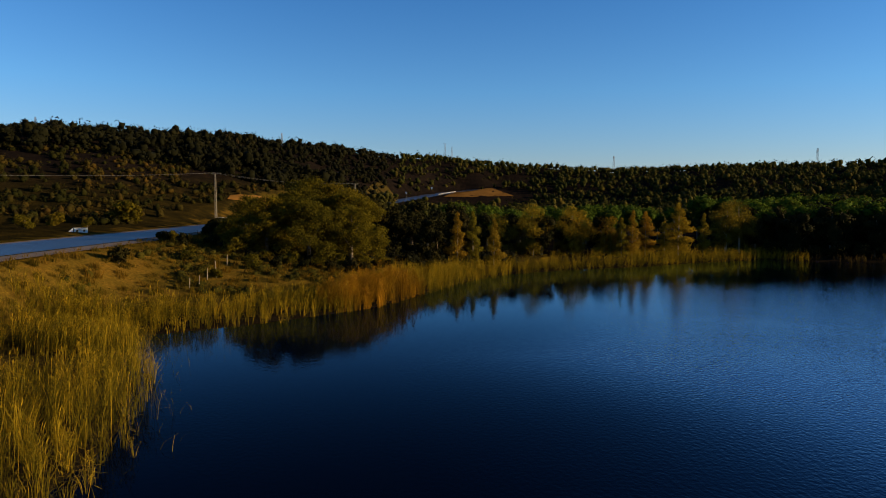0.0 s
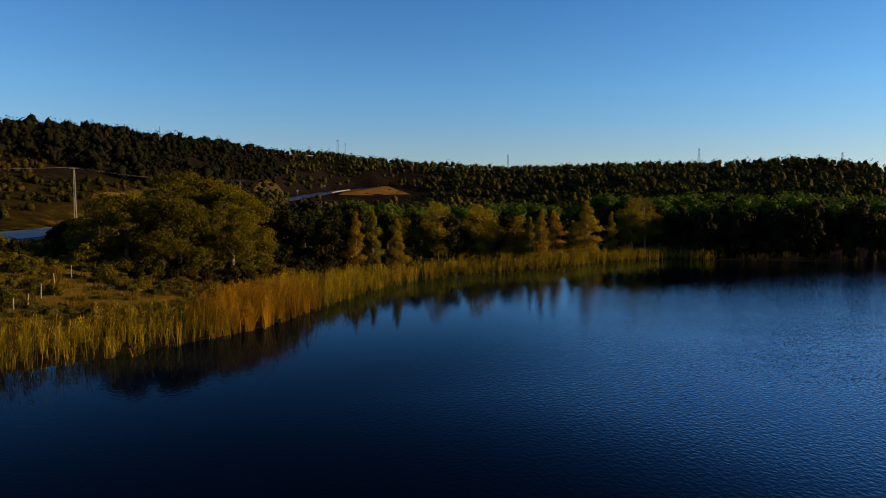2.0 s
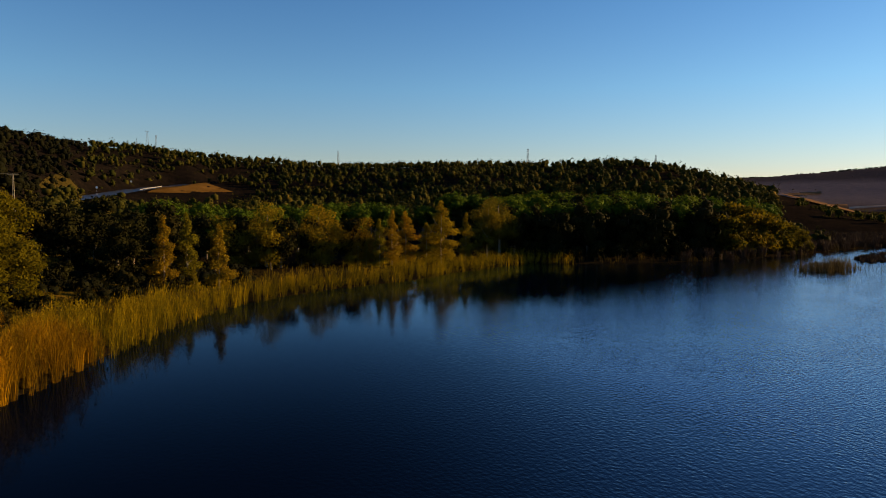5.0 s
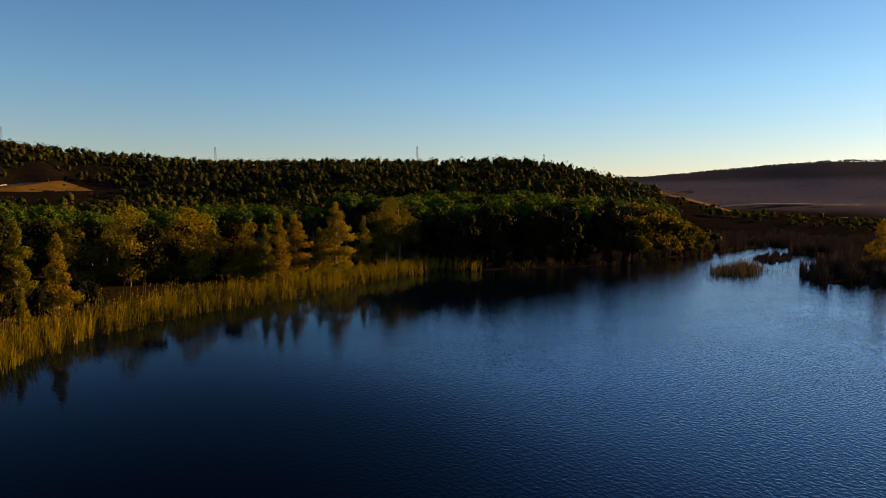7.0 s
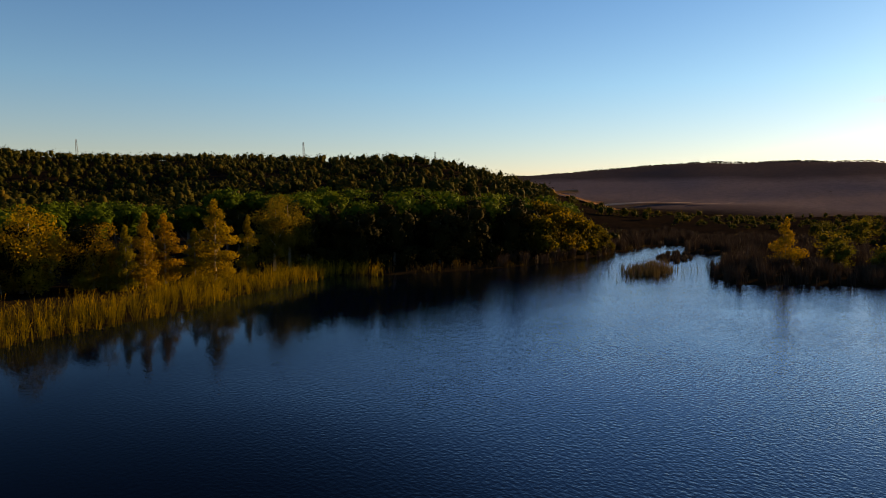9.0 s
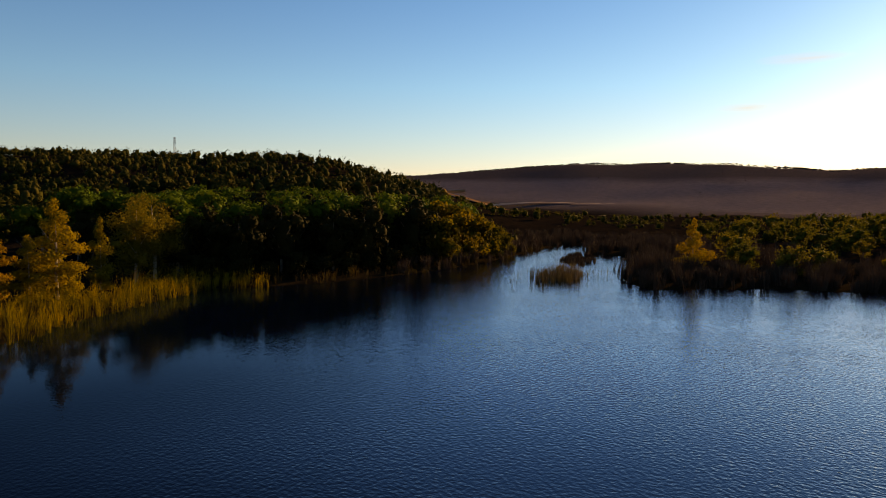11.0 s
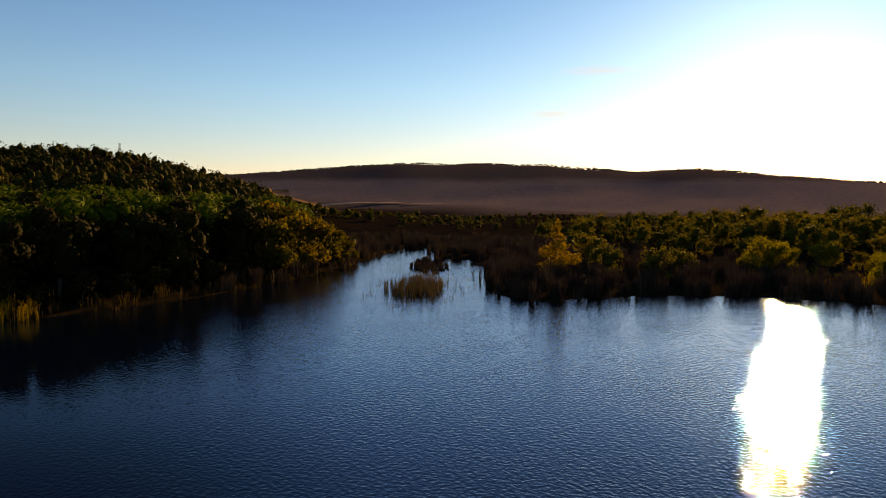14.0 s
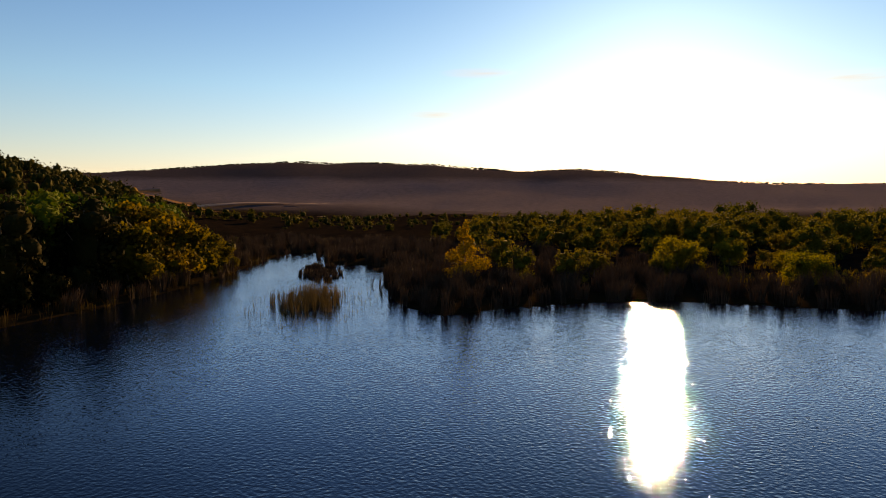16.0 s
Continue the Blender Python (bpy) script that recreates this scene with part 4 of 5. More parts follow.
ok = (waves(x, y, 6, 83) + 0.5 * waves(x, y, 2.2, 84) > -0.4) | (shore_distance(x, y) < 1.0)
x, y = x[ok], y[ok]
r = np.random.RandomState(38)
thin = r.uniform(size=len(x)) < 0.5
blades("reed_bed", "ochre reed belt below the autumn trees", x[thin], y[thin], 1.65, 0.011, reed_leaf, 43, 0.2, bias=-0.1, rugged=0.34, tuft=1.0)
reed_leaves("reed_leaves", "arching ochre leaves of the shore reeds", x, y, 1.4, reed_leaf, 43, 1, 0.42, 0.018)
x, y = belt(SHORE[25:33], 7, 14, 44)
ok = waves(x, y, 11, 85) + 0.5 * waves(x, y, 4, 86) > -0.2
blades("reed_bed", "thin reeds along the inlet wood, shade put into their colour", x[ok], y[ok], 1.05, 0.02, shade_reed, 44, tuft=1.6, bias=-0.2)
x, y = belt(SHORE[45:50], 34, 9, 55)
ok = (shore_distance(x, y) > 11 + 2 * waves(x, y, 8, 56)) & (y < 45)
blades("meadow_grass", "sunlit yellow grass behind the marsh reeds", x[ok], y[ok], 0.8, 0.03, reed_leaf, 55, 0.4, "grass", tuft=1.6)
x, y = belt(SHORE[32:49], 30, 22, 45)
d = shore_distance(x, y)
ok = ((d < 12) | (y > 43 + 3 * waves(x, y, 9, 57))) & (d > 0.05)
x, y = x[ok], y[ok]
blades("reed_bed", "brown marsh reeds fringing the eastern spit", x, y, 1.95, 0.026, marsh_leaf, 45, tuft=3.4, rugged=0.1)
r = np.random.RandomState(46)
u, v = r.uniform(-1, 1, 6000), r.uniform(-1, 1, 6000)
ok = (np.hypot(u, v) < 0.75 + 0.3 * waves(u * 7, v * 4, 3.2, 63)) & ((waves(u * 7, v * 4, 1.6, 66) > -0.5) | (r.uniform(size=6000) < 0.3))
u, v = u[ok], v[ok]
blades("reed_island", "clump of tall brown reeds standing in the water", 92.8 + 7.6 * u + 1.6 * v, 84.2 + 0.9 * u + 4.2 * v, 1.75 * (1.1 - 0.4 * np.hypot(u, v)), 0.013, island_leaf, 46, 0.12, base=-0.1, tuft=0.8)
u, v = r.uniform(-1, 1, 260), r.uniform(-1, 1, 260)
blades("stray_reeds", "sparse reed stalks standing out in the water", 92 + 11.5 * u + 1.6 * v, 83.6 + 1.2 * u + 6.0 * v, 1.15, 0.012, island_leaf, 54, 0.16, base=-0.1, tuft=1.8)
u, v = r.uniform(-1, 1, 9000), r.uniform(-1, 1, 9000)
ok = np.hypot(u, v) < 0.85 + 0.2 * waves(u * 9, v * 4, 5, 64)
u, v = u[ok], v[ok]
blades("reed_island", "low dark reed mound in the mouth of the inlet", 119.5 + 9.5 * u - 0.8 * v, 93.6 + 4.2 * u + 2.9 * v, 1.1 * (1.05 - 0.5 * np.hypot(u, v)), 0.04, marsh_leaf, 47, base=-0.1, tuft=1.4)
u, v = r.uniform(-1, 1, 900), r.uniform(-1, 1, 900)
ok = np.hypot(u, v) < 0.9
blades("reed_island", "low muddy reed bar beside the spit", 125 + 2.2 * u[ok], 85.6 + 2.6 * v[ok], 0.5, 0.04, marsh_leaf, 50, base=-0.1)
r = np.random.RandomState(48)
x, y = r.uniform(-38, 2, 66000), r.uniform(26, 96, 66000)
d = shore_distance(x, y)
ok = (d > 4) & (d < 45) & (near_line(ROAD, x, y)[0] > 7.5)
blades("meadow_grass", "dry ochre meadow grass between reeds and road", x[ok], y[ok], 0.55, 0.017, grass_leaf, 48, 0.5, "grass", bias=0.0, rugged=0.4, tuft=1.8)

r = np.random.RandomState(58)
x, y = r.uniform(-34, -2, 900), r.uniform(46, 84, 900)
d = shore_distance(x, y)
ok = (d > 8.5) & (d < 30) & (near_line(ROAD, x, y)[0] > 11) & (waves(x, y, 16, 59) + 0.5 * waves(x, y, 6, 60) + 0.05 * (y - 62) > 0.0)
# added near-black undergrowth that stands in for the shade below the trees
more_x, more_y = r.uniform(-26, 14, 620), r.uniform(72, 116, 620)
d2 = shore_distance(more_x, more_y)
shade = (d2 > 9) & (d2 < 40) & (near_line(ROAD, more_x, more_y)[0] > 13)
wood("shaded_undergrowth", "undergrowth added below the willows and shore trees, dark in place of shade", list(zip(more_x[shade], more_y[shade], r.uniform(0.35, 0.75, shade.sum()))), bramble, leaf_wood_shade, 62, 1.0)
wood("bramble_undergrowth", "low dark bramble and scrub between reeds and willows", list(zip(x[ok], y[ok], r.uniform(0.25, 0.55, ok.sum()))), bramble, leaf_bramble, 58, 1.0)


def plumes(name, label, x, y, tall, mat, seed):
    """Feathery seed heads above the reeds: small spindles on thin stalks."""
    r = np.random.RandomState(seed)
    n = len(x)
    z = height(x, y)
    h = tall * r.uniform(0.9, 1.2, n) * (1 + 0.2 * waves(x, y, 9, seed))
    a = r.uniform(0, 6.28, n)
    lx, ly = 0.1 * h + 0.1 * np.cos(a), 0.1 * np.sin(a)
    c, s_ = np.cos(a), np.sin(a)
    p = lambda f, w, up: np.stack([x + lx * f + c * w, y + ly * f + s_ * w, z + up], 1)
    v = np.stack([p(0.2, -0.006, 0 * h), p(0.2, 0.006, 0 * h), p(0.9, 0.006, h), p(0.9, -0.006, h), p(0.9, 0, h * 0.98), p(1.0, 0.022, h + 0.09), p(1.25, 0, h + 0.26), p(1.0, -0.022, h + 0.09)], 1).reshape(-1, 3)
    o = np.arange(n)[:, None] * 8
    f = np.stack([o + np.array([0, 1, 2, 3]), o + np.array([4, 5, 6, 7])], 1).reshape(-1, 4)
    ob = mesh_object(name, v, f, mat, tint=np.repeat(np.clip(r.normal(0.75, 0.2, n), 0, 1), 8))
    return tagged(ob, label, "reeds", kind="stuff")


x, y = belt(SHORE[1:15], 7, 2.2, 51, 0.3)
ok = y > 0
plumes("reed_plumes", "feathery ochre seed heads above the reed bed", x[ok], y[ok], 1.85, reed_leaf, 51)
x, y = belt(SHORE[14:25], 8, 1.6, 52, 0.3)
plumes("reed_plumes", "feathery ochre seed heads above the shore reeds", x, y, 1.55, reed_leaf, 52)
x, y = belt(SHORE[3:9], 6, 1.1, 53, 2.6)
d = shore_distance(x, y)
blades("stray_reeds", "sparse leaning reed stalks standing out in the water", x[d < 0.2], y[d < 0.2], 0.75, 0.006, reed_leaf, 53, 0.7, base=-0.1)


# ---- roads, fields ----
def strip(name, line, lo, hi, lift, mat, label, category, steps=4):
    """A ribbon along a line, from lo to hi metres off it, lying lift metres above the ground."""
    line = np.asarray(line, float)
    t = np.gradient(line[:, :2], axis=0)
    t /= np.linalg.norm(t, axis=1)[:, None]
    side = np.stack([t[:, 1], -t[:, 0]], 1)
    rows = []
    for w in np.linspace(lo, hi, steps):
        p = line[:, :2] + side * w
        rows.append(np.column_stack([p, np.maximum(height(p[:, 0], p[:, 1]), line[:, 2] - 0.12) + lift]))
    v = np.stack(rows, 1)
    n, k = v.shape[:2]
    i = np.arange(n * k).reshape(n, k)
    f = np.stack([i[:-1, :-1], i[:-1, 1:], i[1:, 1:], i[1:, :-1]], -1).reshape(-1, 4)
    ob = mesh_object(name, v.reshape(-1, 3), f, mat, smooth_faces=True)
    return tagged(ob, label, category, kind="structure")


strip("road", ROAD, -5.0, 5.0, 0.12, asphalt, "two-lane asphalt road reflecting the blue sky", "road")
strip("verge_east", ROAD[:60], 5.0, 8.0, 0.06, gravel, "pale gravel verge beside the road", "verge")
strip("verge_west", ROAD[:60], -7.0, -5.0, 0.06, gravel, "pale gravel verge beside the road", "verge")
straw = plain("straw_field", (0.105, 0.054, 0.014), 1.0, 0, 0.4, 0.12, 0.0)
dry_pasture = plain("dry_pasture", (0.034, 0.025, 0.007), 1.0, 0, 0.45, 0.2, 0.0)
red_earth = plain("red_earth", (0.15, 0.085, 0.045), 1.0, 0, 0.5, 0.12, 0.0)
pale_earth = plain("pale_earth", (0.26, 0.20, 0.16), 1.0, 0, 0.4, 0.12, 0.0)


def field(name, corners, mat, label, category="field", lift=0.15):
    """A four-cornered patch of land that follows the ground."""
    a, b, c, d = (np.array(p, float) for p in corners)
    u, v = np.meshgrid(np.linspace(0, 1, 14), np.linspace(0, 1, 14))
    w = 0.06 * np.sin(v * 9 + u * 4)
    u = np.clip(u + w * (u > 0) * (u < 1), 0, 1)[..., None]
    v = v[..., None]
    p = (a * (1 - u) + b * u) * (1 - v) + (d * (1 - u) + c * u) * v
    z = height(p[..., 0], p[..., 1]) + lift
    i = np.arange(196).reshape(14, 14)
    f = np.stack([i[:-1, :-1], i[:-1, 1:], i[1:, 1:], i[1:, :-1]], -1).reshape(-1, 4)
    ob = mesh_object(name, np.concatenate([p, z[..., None]], -1).reshape(-1, 3), f, mat, smooth_faces=True)
    return tagged(ob, label, category, kind="structure")


field("field", [(-28, 284), (-21, 281), (-14, 306), (-24, 313)], dry_pasture, "stubble field beside the climbing road")
field("field", [(6, 310), (42, 334), (32, 348), (13, 344)], straw, "stubble field beside the climbing road")
field("field", [(-55, 176), (-46, 202), (-48, 209), (-56, 182)], straw, "dry grass clearing below the wood")
for k, (cx, cy, wide, deep) in enumerate(BARE):
    c = np.array([cx, cy], float)
    o = (c - np.array(HUB)) / np.linalg.norm(c - np.array(HUB))
    t = np.array([o[1], -o[0]])
    field("field" if k > 3 else "earth_cutting", [c - t * wide - o * deep, c + t * wide - o * deep, c + t * wide + o * deep, c - t * wide + o * deep], pale_earth if k > 3 else red_earth, "bare pale earth terrace on the far slope" if k > 3 else "bare orange earth cutting on the far slope", "bare earth", 0.9)


# ---- poles, wires, masts ----
def bar(a, b, w):
    """A square bar from a to b."""
    a, b = Vector(a), Vector(b)
    m = (b - a).to_track_quat("Z", "Y").to_matrix()
    v = []
    for e in (a, b):
        for sx, sy in ((-1, -1), (1, -1), (1, 1), (-1, 1)):
            v.append(tuple(e + m @ Vector((sx * w, sy * w, 0))))
    return v, [(3, 2, 1, 0), (4, 5, 6, 7), (0, 1, 5, 4), (1, 2, 6, 5), (2, 3, 7, 6), (3, 0, 4, 7)]


def part(name, pieces, mat, parent, label=""):
    v, f = join(pieces)
    ob = mesh_object(name, v, f, mat, parent)
    if label:
        tagged(ob, label)
    return ob


def lattice_pole(x, y, tall, wide, label, thick=0.05, name="power_pole", mat=None, arms=True, category="power pole"):
    root = new(name)
    tagged(root, label, category)
    root.location = (x, y, ground_at(x, y) - 0.1)
    mat = mat or concrete
    w0, w1, n = wide, wide * 0.45, max(5, int(tall / (wide * 2.6)))
    at = lambda k: (w0 + (w1 - w0) * k / n, tall * k / n)
    corners = ((-1, -1), (1, -1), (1, 1), (-1, 1))
    for sx, sy in corners:
        part("leg", [bar((sx * w0 / 2, sy * w0 / 2, 0), (sx * w1 / 2, sy * w1 / 2, tall), thick)], mat, root)
    braces = []
    for k in range(n):
        (wa, za), (wb, zb) = at(k), at(k + 1)
        for j in range(4):
            (ax, ay), (bx, by) = corners[j], corners[(j + 1) % 4]
            if k % 2:
                (ax, ay), (bx, by) = (bx, by), (ax, ay)
            braces.append(bar((ax * wa / 2, ay * wa / 2, za), (bx * wb / 2, by * wb / 2, zb), thick * 0.6))
    part("bracing", braces, mat, root)
    if arms:
        arm = part("cross_arm", [bar((-0.9, 0, tall), (0.9, 0, tall), 0.06)], mat, root)
        for k in (-0.85, 0, 0.85):
            part("insulator", [tube([(k, 0, tall + 0.05), (k, 0, tall + 0.12), (k, 0, tall + 0.2), (k, 0, tall + 0.3)], [0.03, 0.07, 0.05, 0.03], 8)], dark_rubber, arm)
    return root


def wires(a, b, sag, offsets):
    for dx, dz in offsets:
        c = bpy.data.curves.new("power_line", "CURVE")
        c.dimensions, c.bevel_depth, c.bevel_resolution = "3D", 0.011, 0
        sp = c.splines.new("POLY")
        sp.points.add(24)
        for k in range(25):
            t = k / 24
            sp.points[k].co = (a[0] + (b[0] - a[0]) * t + dx, a[1] + (b[1] - a[1]) * t, a[2] + (b[2] - a[2]) * t - sag * 4 * t * (1 - t) + dz, 1)
        c.materials.append(wire_metal)
        tagged(new("power_line", c), "thin overhead power line strung between poles", "power line", "power lines")


POLES = [(-76, 94, 13.6 - ground_at(-76, 94)), (-50, 150, 11.2), (-20.5, 174, 11.0)]
for x, y, tall in POLES:
    lattice_pole(x, y, tall, 0.42, "slim lattice power pole of weathered concrete on the verge", 0.03)
ends = [(x, y, ground_at(x, y) + tall + 0.15) for x, y, tall in POLES]
for a, b, sag in zip(ends[:-1], ends[1:], (0.5, 1.0)):
    wires(a, b, sag, [(-0.85, 0), (0, 0.02), (0.85, 0)])

for az, el, r, wide in [(-29.6, 6.17, 322, 0.8), (-22.8, 5.95, 345, 0.8), (-12.1, 5.74, 385, 0.8), (0.6, 4.54, 452, 0.7), (1.3, 5.06, 455, 1.6), (1.9, 4.83, 452, 0.9), (15.2, 4.0, 480, 1.3), (29.9, 4.24, 392, 1.2), (39.4, 3.66, 365, 1.0)]:
    x, y = -0.8 + r * math.sin(radians(az)), -7.8 + r * math.cos(radians(az))
    tall = 9.5 + r * math.tan(radians(el)) - ground_at(x, y)
    lattice_pole(x, y, max(tall, 6), wide, "thin steel lattice mast on the wooded ridge", 0.038, "mast", mast_steel, wide > 1.5, "mast")


# ---- by the road ----
def box(lo, hi, bevel=0.0):
    """A box from lo to hi with chamfered upright edges."""
    (x0, y0, z0), (x1, y1, z1) = lo, hi
    b = bevel
    ring = [(x0 + b, y0), (x1 - b, y0), (x1, y0 + b), (x1, y1 - b), (x1 - b, y1), (x0 + b, y1), (x0, y1 - b), (x0, y0 + b)] if b else [(x0, y0), (x1, y0), (x1, y1), (x0, y1)]
    n = len(ring)
    v = [(x, y, z0) for x, y in ring] + [(x, y, z1) for x, y in ring]
    return v, [tuple(range(n))[::-1], tuple(range(n, 2 * n))] + [(k, (k + 1) % n, n + (k + 1) % n, n + k) for k in range(n)]


def prism(profile, y0, y1):
    """A side profile (x, z) drawn out from y0 to y1."""
    n = len(profile)
    v = [(x, y0, z) for x, z in profile] + [(x, y1, z) for x, z in profile]
    return v, [tuple(range(n)), tuple(range(n, 2 * n))[::-1]] + [(k, n + k, n + (k + 1) % n, (k + 1) % n) for k in range(n)]


def wheel_ring(x, y, z, r, w, sides=18):
    v, f = [], []
    for s in (-w / 2, w / 2):
        for rad in (r, r * 0.9, r * 0.62):
            for k in range(sides):
                a = 2 * math.pi * k / sides
                v.append((x + rad * math.cos(a), y + s * (1.0 if rad < r else 0.8), z + rad * math.sin(a)))
    n = sides
    for k in range(n):
        j = (k + 1) % n
        f += [(k, j, 3 * n + j, 3 * n + k), (k, n + k, n + j, j), (n + k, 2 * n + k, 2 * n + j, n + j), (3 * n + k, 3 * n + j, 4 * n + j, 4 * n + k), (4 * n + k, 4 * n + j, 5 * n + j, 5 * n + k)]
    return v, f


def disc(x, y, z, r, w, sides=14):
    v, f = [], []
    for s in (-w / 2, w / 2):
        v += [(x + r * math.cos(2 * math.pi * k / sides), y + s, z + r * math.sin(2 * math.pi * k / sides)) for k in range(sides)]
    return v, [tuple(range(sides)), tuple(range(sides, 2 * sides))[::-1]] + [(k, sides + k, sides + (k + 1) % sides, (k + 1) % sides) for k in range(sides)]


def family_car(x, y, z, turn):
    """Family car with a long roof, nose towards +x of its own."""
    root = new("car")
    tagged(root, "white family car on the asphalt road", "car")
    root.matrix_basis = pose(x, y, z, 0, 0, turn)
    lower = [(-2.22, 0.32), (-2.25, 0.62), (-2.18, 0.90), (-1.55, 0.96), (0.85, 0.93), (1.75, 0.84), (2.16, 0.68), (2.25, 0.48), (2.18, 0.28), (1.72, 0.24), (1.1, 0.24), (-1.0, 0.24), (-1.75, 0.26)]
    body = part("body", [prism(lower, -0.88, 0.88)], white_paint, root)
    bev = body.modifiers.new("edge", "BEVEL")
    bev.width, bev.segments, bev.limit_method = 0.07, 3, "ANGLE"
    cab = [(-2.15, 0.93), (-2.02, 1.30), (-1.75, 1.52), (-0.6, 1.57), (0.1, 1.53), (0.45, 1.40), (1.2, 0.92)]
    roof = part("cabin", [prism(cab, -0.72, 0.72)], white_paint, root)
    bev = roof.modifiers.new("edge", "BEVEL")
    bev.width, bev.segments, bev.limit_method = 0.09, 3, "ANGLE"
    for s in (-1, 1):
        for prof in ([(-1.85, 1.02), (-1.68, 1.40), (-0.45, 1.46), (-0.45, 0.98)], [(-0.38, 0.98), (-0.38, 1.46), (0.10, 1.43), (0.38, 1.33), (0.92, 0.97)]):
            part("side_window", [prism(prof, s * 0.715 - 0.012, s * 0.715 + 0.016)], glass_dark, root, "dark side window")
        for wx in (-1.35, 1.38):
            w = part("wheel", [disc(wx, s * 0.80, 0.32, 0.21, 0.2)], galvanised, root, "grey wheel")
            part("tyre", [wheel_ring(wx, s * 0.80, 0.32, 0.32, 0.21)], dark_rubber, w, "black tyre")
        part("headlight", [prism([(2.02, 0.62), (2.2, 0.60), (2.16, 0.70), (1.95, 0.74)], s * 0.62 - 0.17, s * 0.62 + 0.17)], glass_dark, root, "dark glass headlight")
        part("mirror", [box((0.62, s * 0.9 - 0.1, 0.96), (0.78, s * 0.9 + 0.1, 1.10), 0.03)], white_paint, root)
    part("windscreen", [prism([(0.47, 1.405), (1.20, 0.945), (1.22, 0.955), (0.49, 1.42)], -0.62, 0.62)], glass_dark, root, "dark windscreen")
    part("rear_window", [prism([(-2.15, 1.00), (-2.02, 1.32), (-2.04, 1.33), (-2.17, 1.01)], -0.62, 0.62)], glass_dark, root, "dark rear window")
    return root


family_car(-45.2, 138.0, 5.02, -97)

# guard rail and round signs where the road climbs the hill
run = ROAD[np.argmin(np.hypot(ROAD[:, 0] + 1, ROAD[:, 1] - 322)):np.argmin(np.hypot(ROAD[:, 0] - 8, ROAD[:, 1] - 339)) + 1]
away = np.gradient(run[:, :2], axis=0)
away /= np.linalg.norm(away, axis=1)[:, None]
edge = np.column_stack([run[:, 0] + away[:, 1] * 5.6, run[:, 1] - away[:, 0] * 5.6, run[:, 2]])
rail = new("guard_rail")
tagged(rail, "pale galvanised steel guard rail along the bend of the road", "guard rail")
rail.location = tuple(edge[0])
o = Vector(edge[0])
beams = []
for p, q in zip(edge[:-1], edge[1:]):
    for up in (0.52, 0.66):
        beams.append(bar(Vector(p) - o + Vector((0, 0, up)), Vector(q) - o + Vector((0, 0, up)), 0.07))
part("beam", beams, dull_steel, rail)
for p in edge:
    part("post", [bar(Vector(p) - o + Vector((0, 0, -0.4)), Vector(p) - o + Vector((0, 0, 0.74)), 0.05)], galvanised, rail)
for x, y in ((-11.5, 309), (0.5, 343)):
    sign = new("road_sign")
    tagged(sign, "round white road sign on a thin steel post", "road sign", "road signs")
    sign.matrix_basis = pose(x, y, ground_at(x, y) - 0.2, 0, 0, -5)
    part("post", [tube([(0, 0, 0), (0, 0, 1.4), (0, 0, 2.9)], [0.04, 0.04, 0.04], 8)], galvanised, sign)
    part("plate", [disc(0, -0.06, 2.6, 0.45, 0.03, 20)], white_paint, sign, "round white plate")


headwall = new("culvert_headwall")
tagged(headwall, "small white-painted concrete culvert headwall beside the road", "culvert")
headwall.matrix_basis = pose(-52.6, 94.5, ground_at(-52.6, 94.5) - 0.05, 0, 0, -55) @ Matrix.Diagonal((0.58, 0.58, 0.58, 1))
part("wall", [box((-0.2, -1.9, 0), (0.2, -1.35, 1.3), 0.04), box((-0.2, -0.85, 0), (0.2, 0.25, 1.3), 0.04), box((-0.2, 0.75, 0), (0.2, 1.3, 1.3), 0.04), box((-0.2, -1.35, 0.85), (0.2, -0.85, 1.3)), box((-0.2, 0.25, 0.85), (0.2, 0.75, 1.3)), box((-0.19, -1.35, 0), (0.19, -0.85, 0.3)), box((-0.19, 0.25, 0), (0.19, 0.75, 0.3))], limewash, headwall)
part("wing_wall", [([(-0.2, -3.4, 0), (0.2, -3.4, 0), (0.2, -2.1, 0), (-0.2, -2.1, 0), (-0.2, -3.4, 0.12), (0.2, -3.4, 0.12), (0.2, -2.1, 1.28), (-0.2, -2.1, 1.28)], [(3, 2, 1, 0), (4, 5, 6, 7), (0, 1, 5, 4), (1, 2, 6, 5), (2, 3, 7, 6), (3, 0, 4, 7)])], limewash, headwall)
part("coping", [box((-0.28, -1.95, 1.3), (0.28, 1.35, 1.42), 0.03)], concrete, headwall)

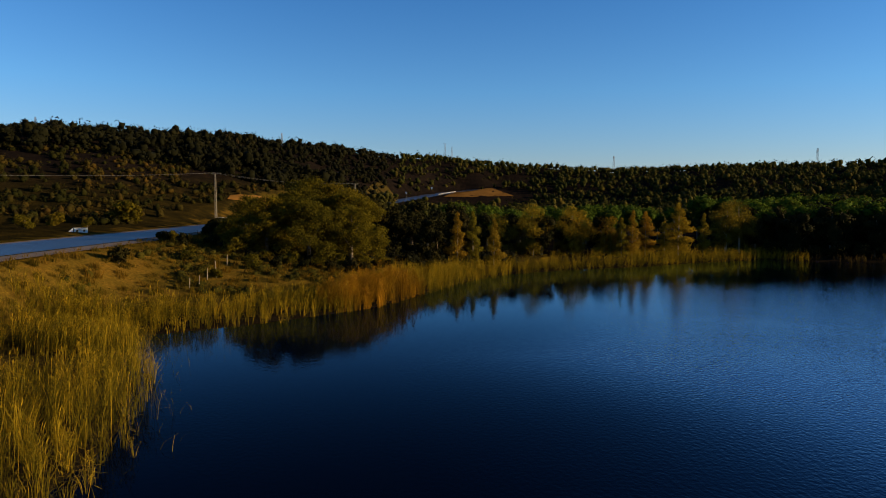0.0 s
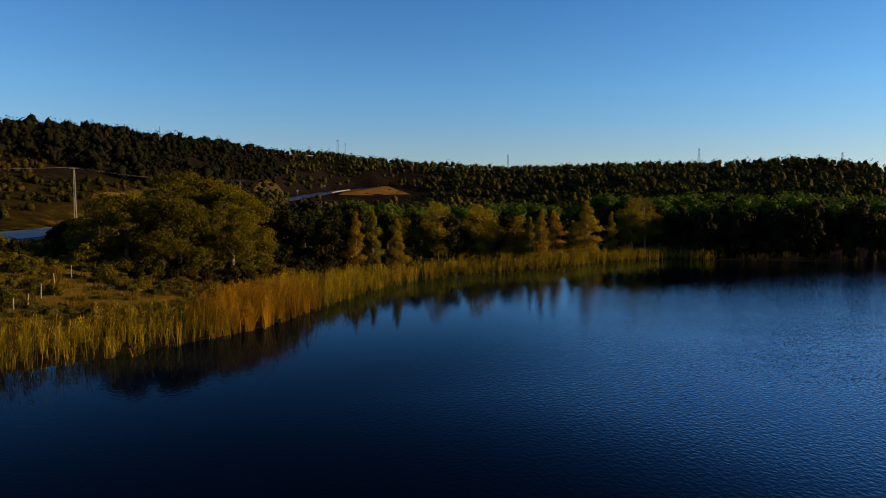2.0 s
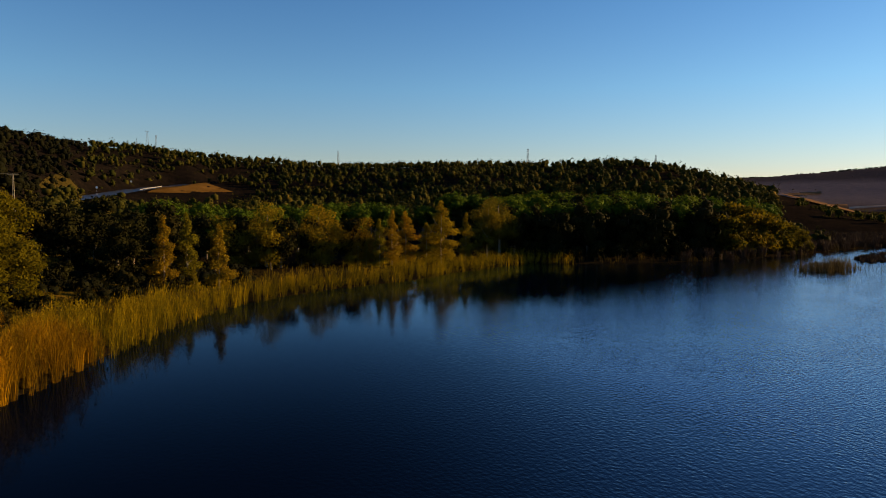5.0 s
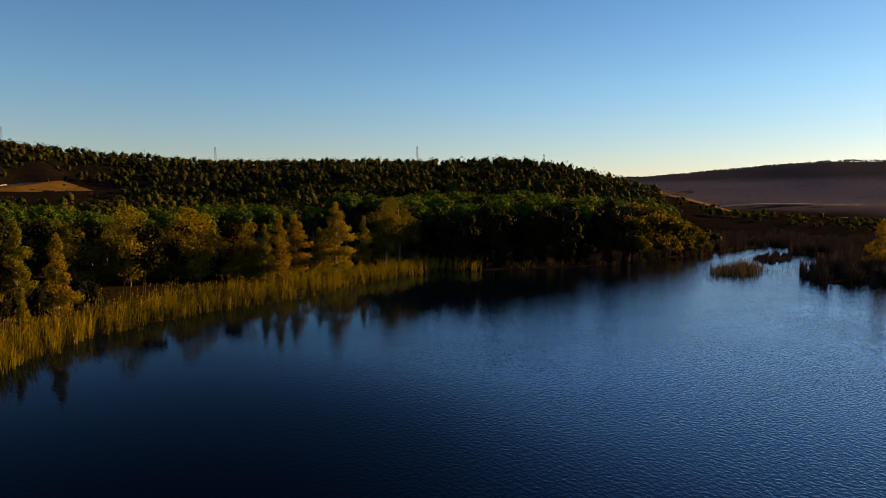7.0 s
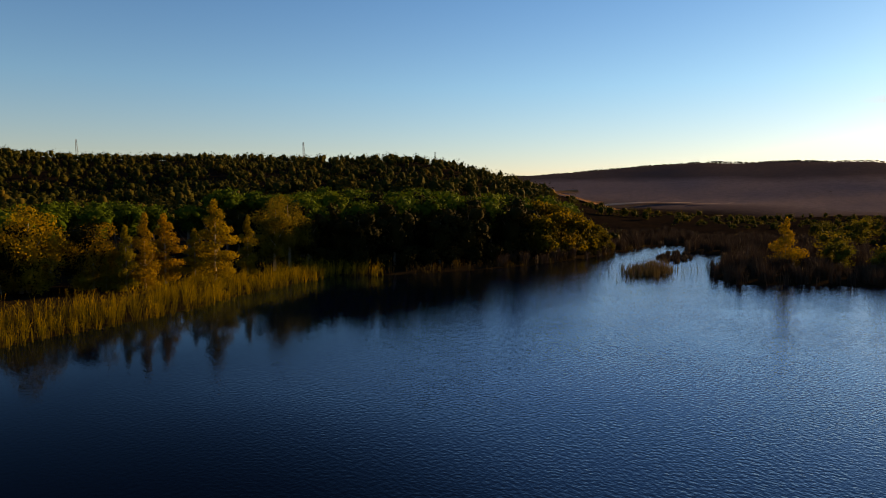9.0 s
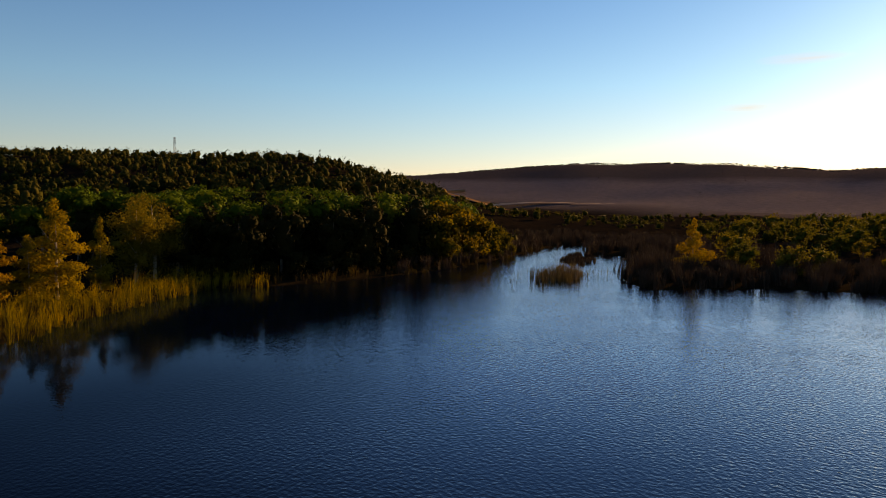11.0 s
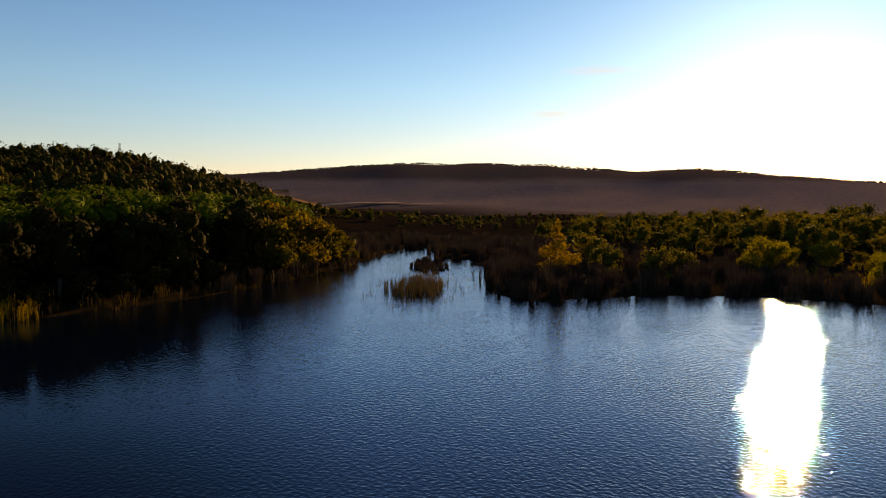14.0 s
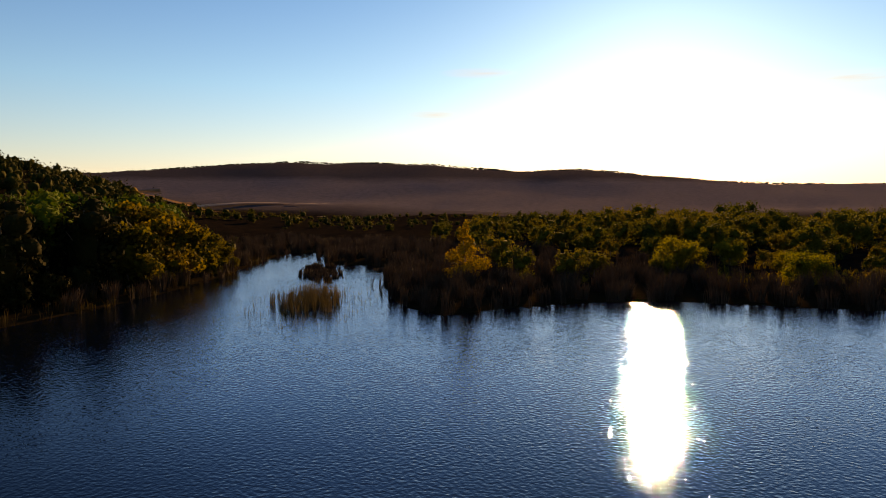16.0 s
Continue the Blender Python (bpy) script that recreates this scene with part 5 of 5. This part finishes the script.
r = np.random.RandomState(61)
for x, y in ((-22.9, 54.9), (-22.5, 56.2), (-22.6, 59.0), (-22.7, 62.2), (-22.6, 65.6), (15.9, 112.1), (17.3, 108.8), (22.3, 112.8)):
    post = new("fence_post")
    tagged(post, "weathered wooden fence post in the dry grass", "fence post", "fence posts")
    post.matrix_basis = pose(x, y, ground_at(x, y) - 0.3, r.uniform(-5, 5), r.uniform(-5, 5), r.uniform(0, 90))
    part("shaft", [tube([(0, 0, 0), (0, 0, 1.0), (0.01, 0, 1.45)], [0.05, 0.047, 0.043], 8)], post_wood, post)
    part("cap", [tube([(0.01, 0, 1.45), (0.01, 0, 1.47), (0.01, 0, 1.48)], [0.045, 0.035, 0.004], 8)], post_wood, post)

bush = make_tree("bush", 16, 2.2, round_lobes(16, 2.2, 1.6, 0.0, 9), 900, 0.17, leaf_willow, bark, 0.06, 5, "low olive bush in the dry meadow", "bush", "meadow bushes")
spread(bush, [(-27, 66, 0.7), (-31, 74, 0.8), (-24, 72, 0.9), (-20, 66, 0.7), (-28, 83, 1.0), (-17, 72, 0.8), (-22, 76, 0.9), (-17.5, 76.5, 0.8), (-13, 77, 0.9), (-9, 78, 0.8), (-26, 79, 1.0), (-22, 60, 0.5), (-30, 90, 1.1), (-26, 96, 1.2), (-58, 122, 1.9), (-35, 105, 1.0), (-12, 74, 0.9), (-6, 79, 0.8), (-62, 96, 1.0), (-57, 105, 0.8), (-66, 112, 1.2)], rng, 0.9, 1.1)
# apart from a few true thorns, these bushes are dark stand-ins for shade
thorn = make_tree("bush", 17, 2.4, round_lobes(17, 2.4, 1.3, 0.0, 8), 900, 0.16, leaf_dark_shade, bark, 0.06, 5, "low dark thorn bush on the bank, several filling in for shade", "bush", "dark bushes")
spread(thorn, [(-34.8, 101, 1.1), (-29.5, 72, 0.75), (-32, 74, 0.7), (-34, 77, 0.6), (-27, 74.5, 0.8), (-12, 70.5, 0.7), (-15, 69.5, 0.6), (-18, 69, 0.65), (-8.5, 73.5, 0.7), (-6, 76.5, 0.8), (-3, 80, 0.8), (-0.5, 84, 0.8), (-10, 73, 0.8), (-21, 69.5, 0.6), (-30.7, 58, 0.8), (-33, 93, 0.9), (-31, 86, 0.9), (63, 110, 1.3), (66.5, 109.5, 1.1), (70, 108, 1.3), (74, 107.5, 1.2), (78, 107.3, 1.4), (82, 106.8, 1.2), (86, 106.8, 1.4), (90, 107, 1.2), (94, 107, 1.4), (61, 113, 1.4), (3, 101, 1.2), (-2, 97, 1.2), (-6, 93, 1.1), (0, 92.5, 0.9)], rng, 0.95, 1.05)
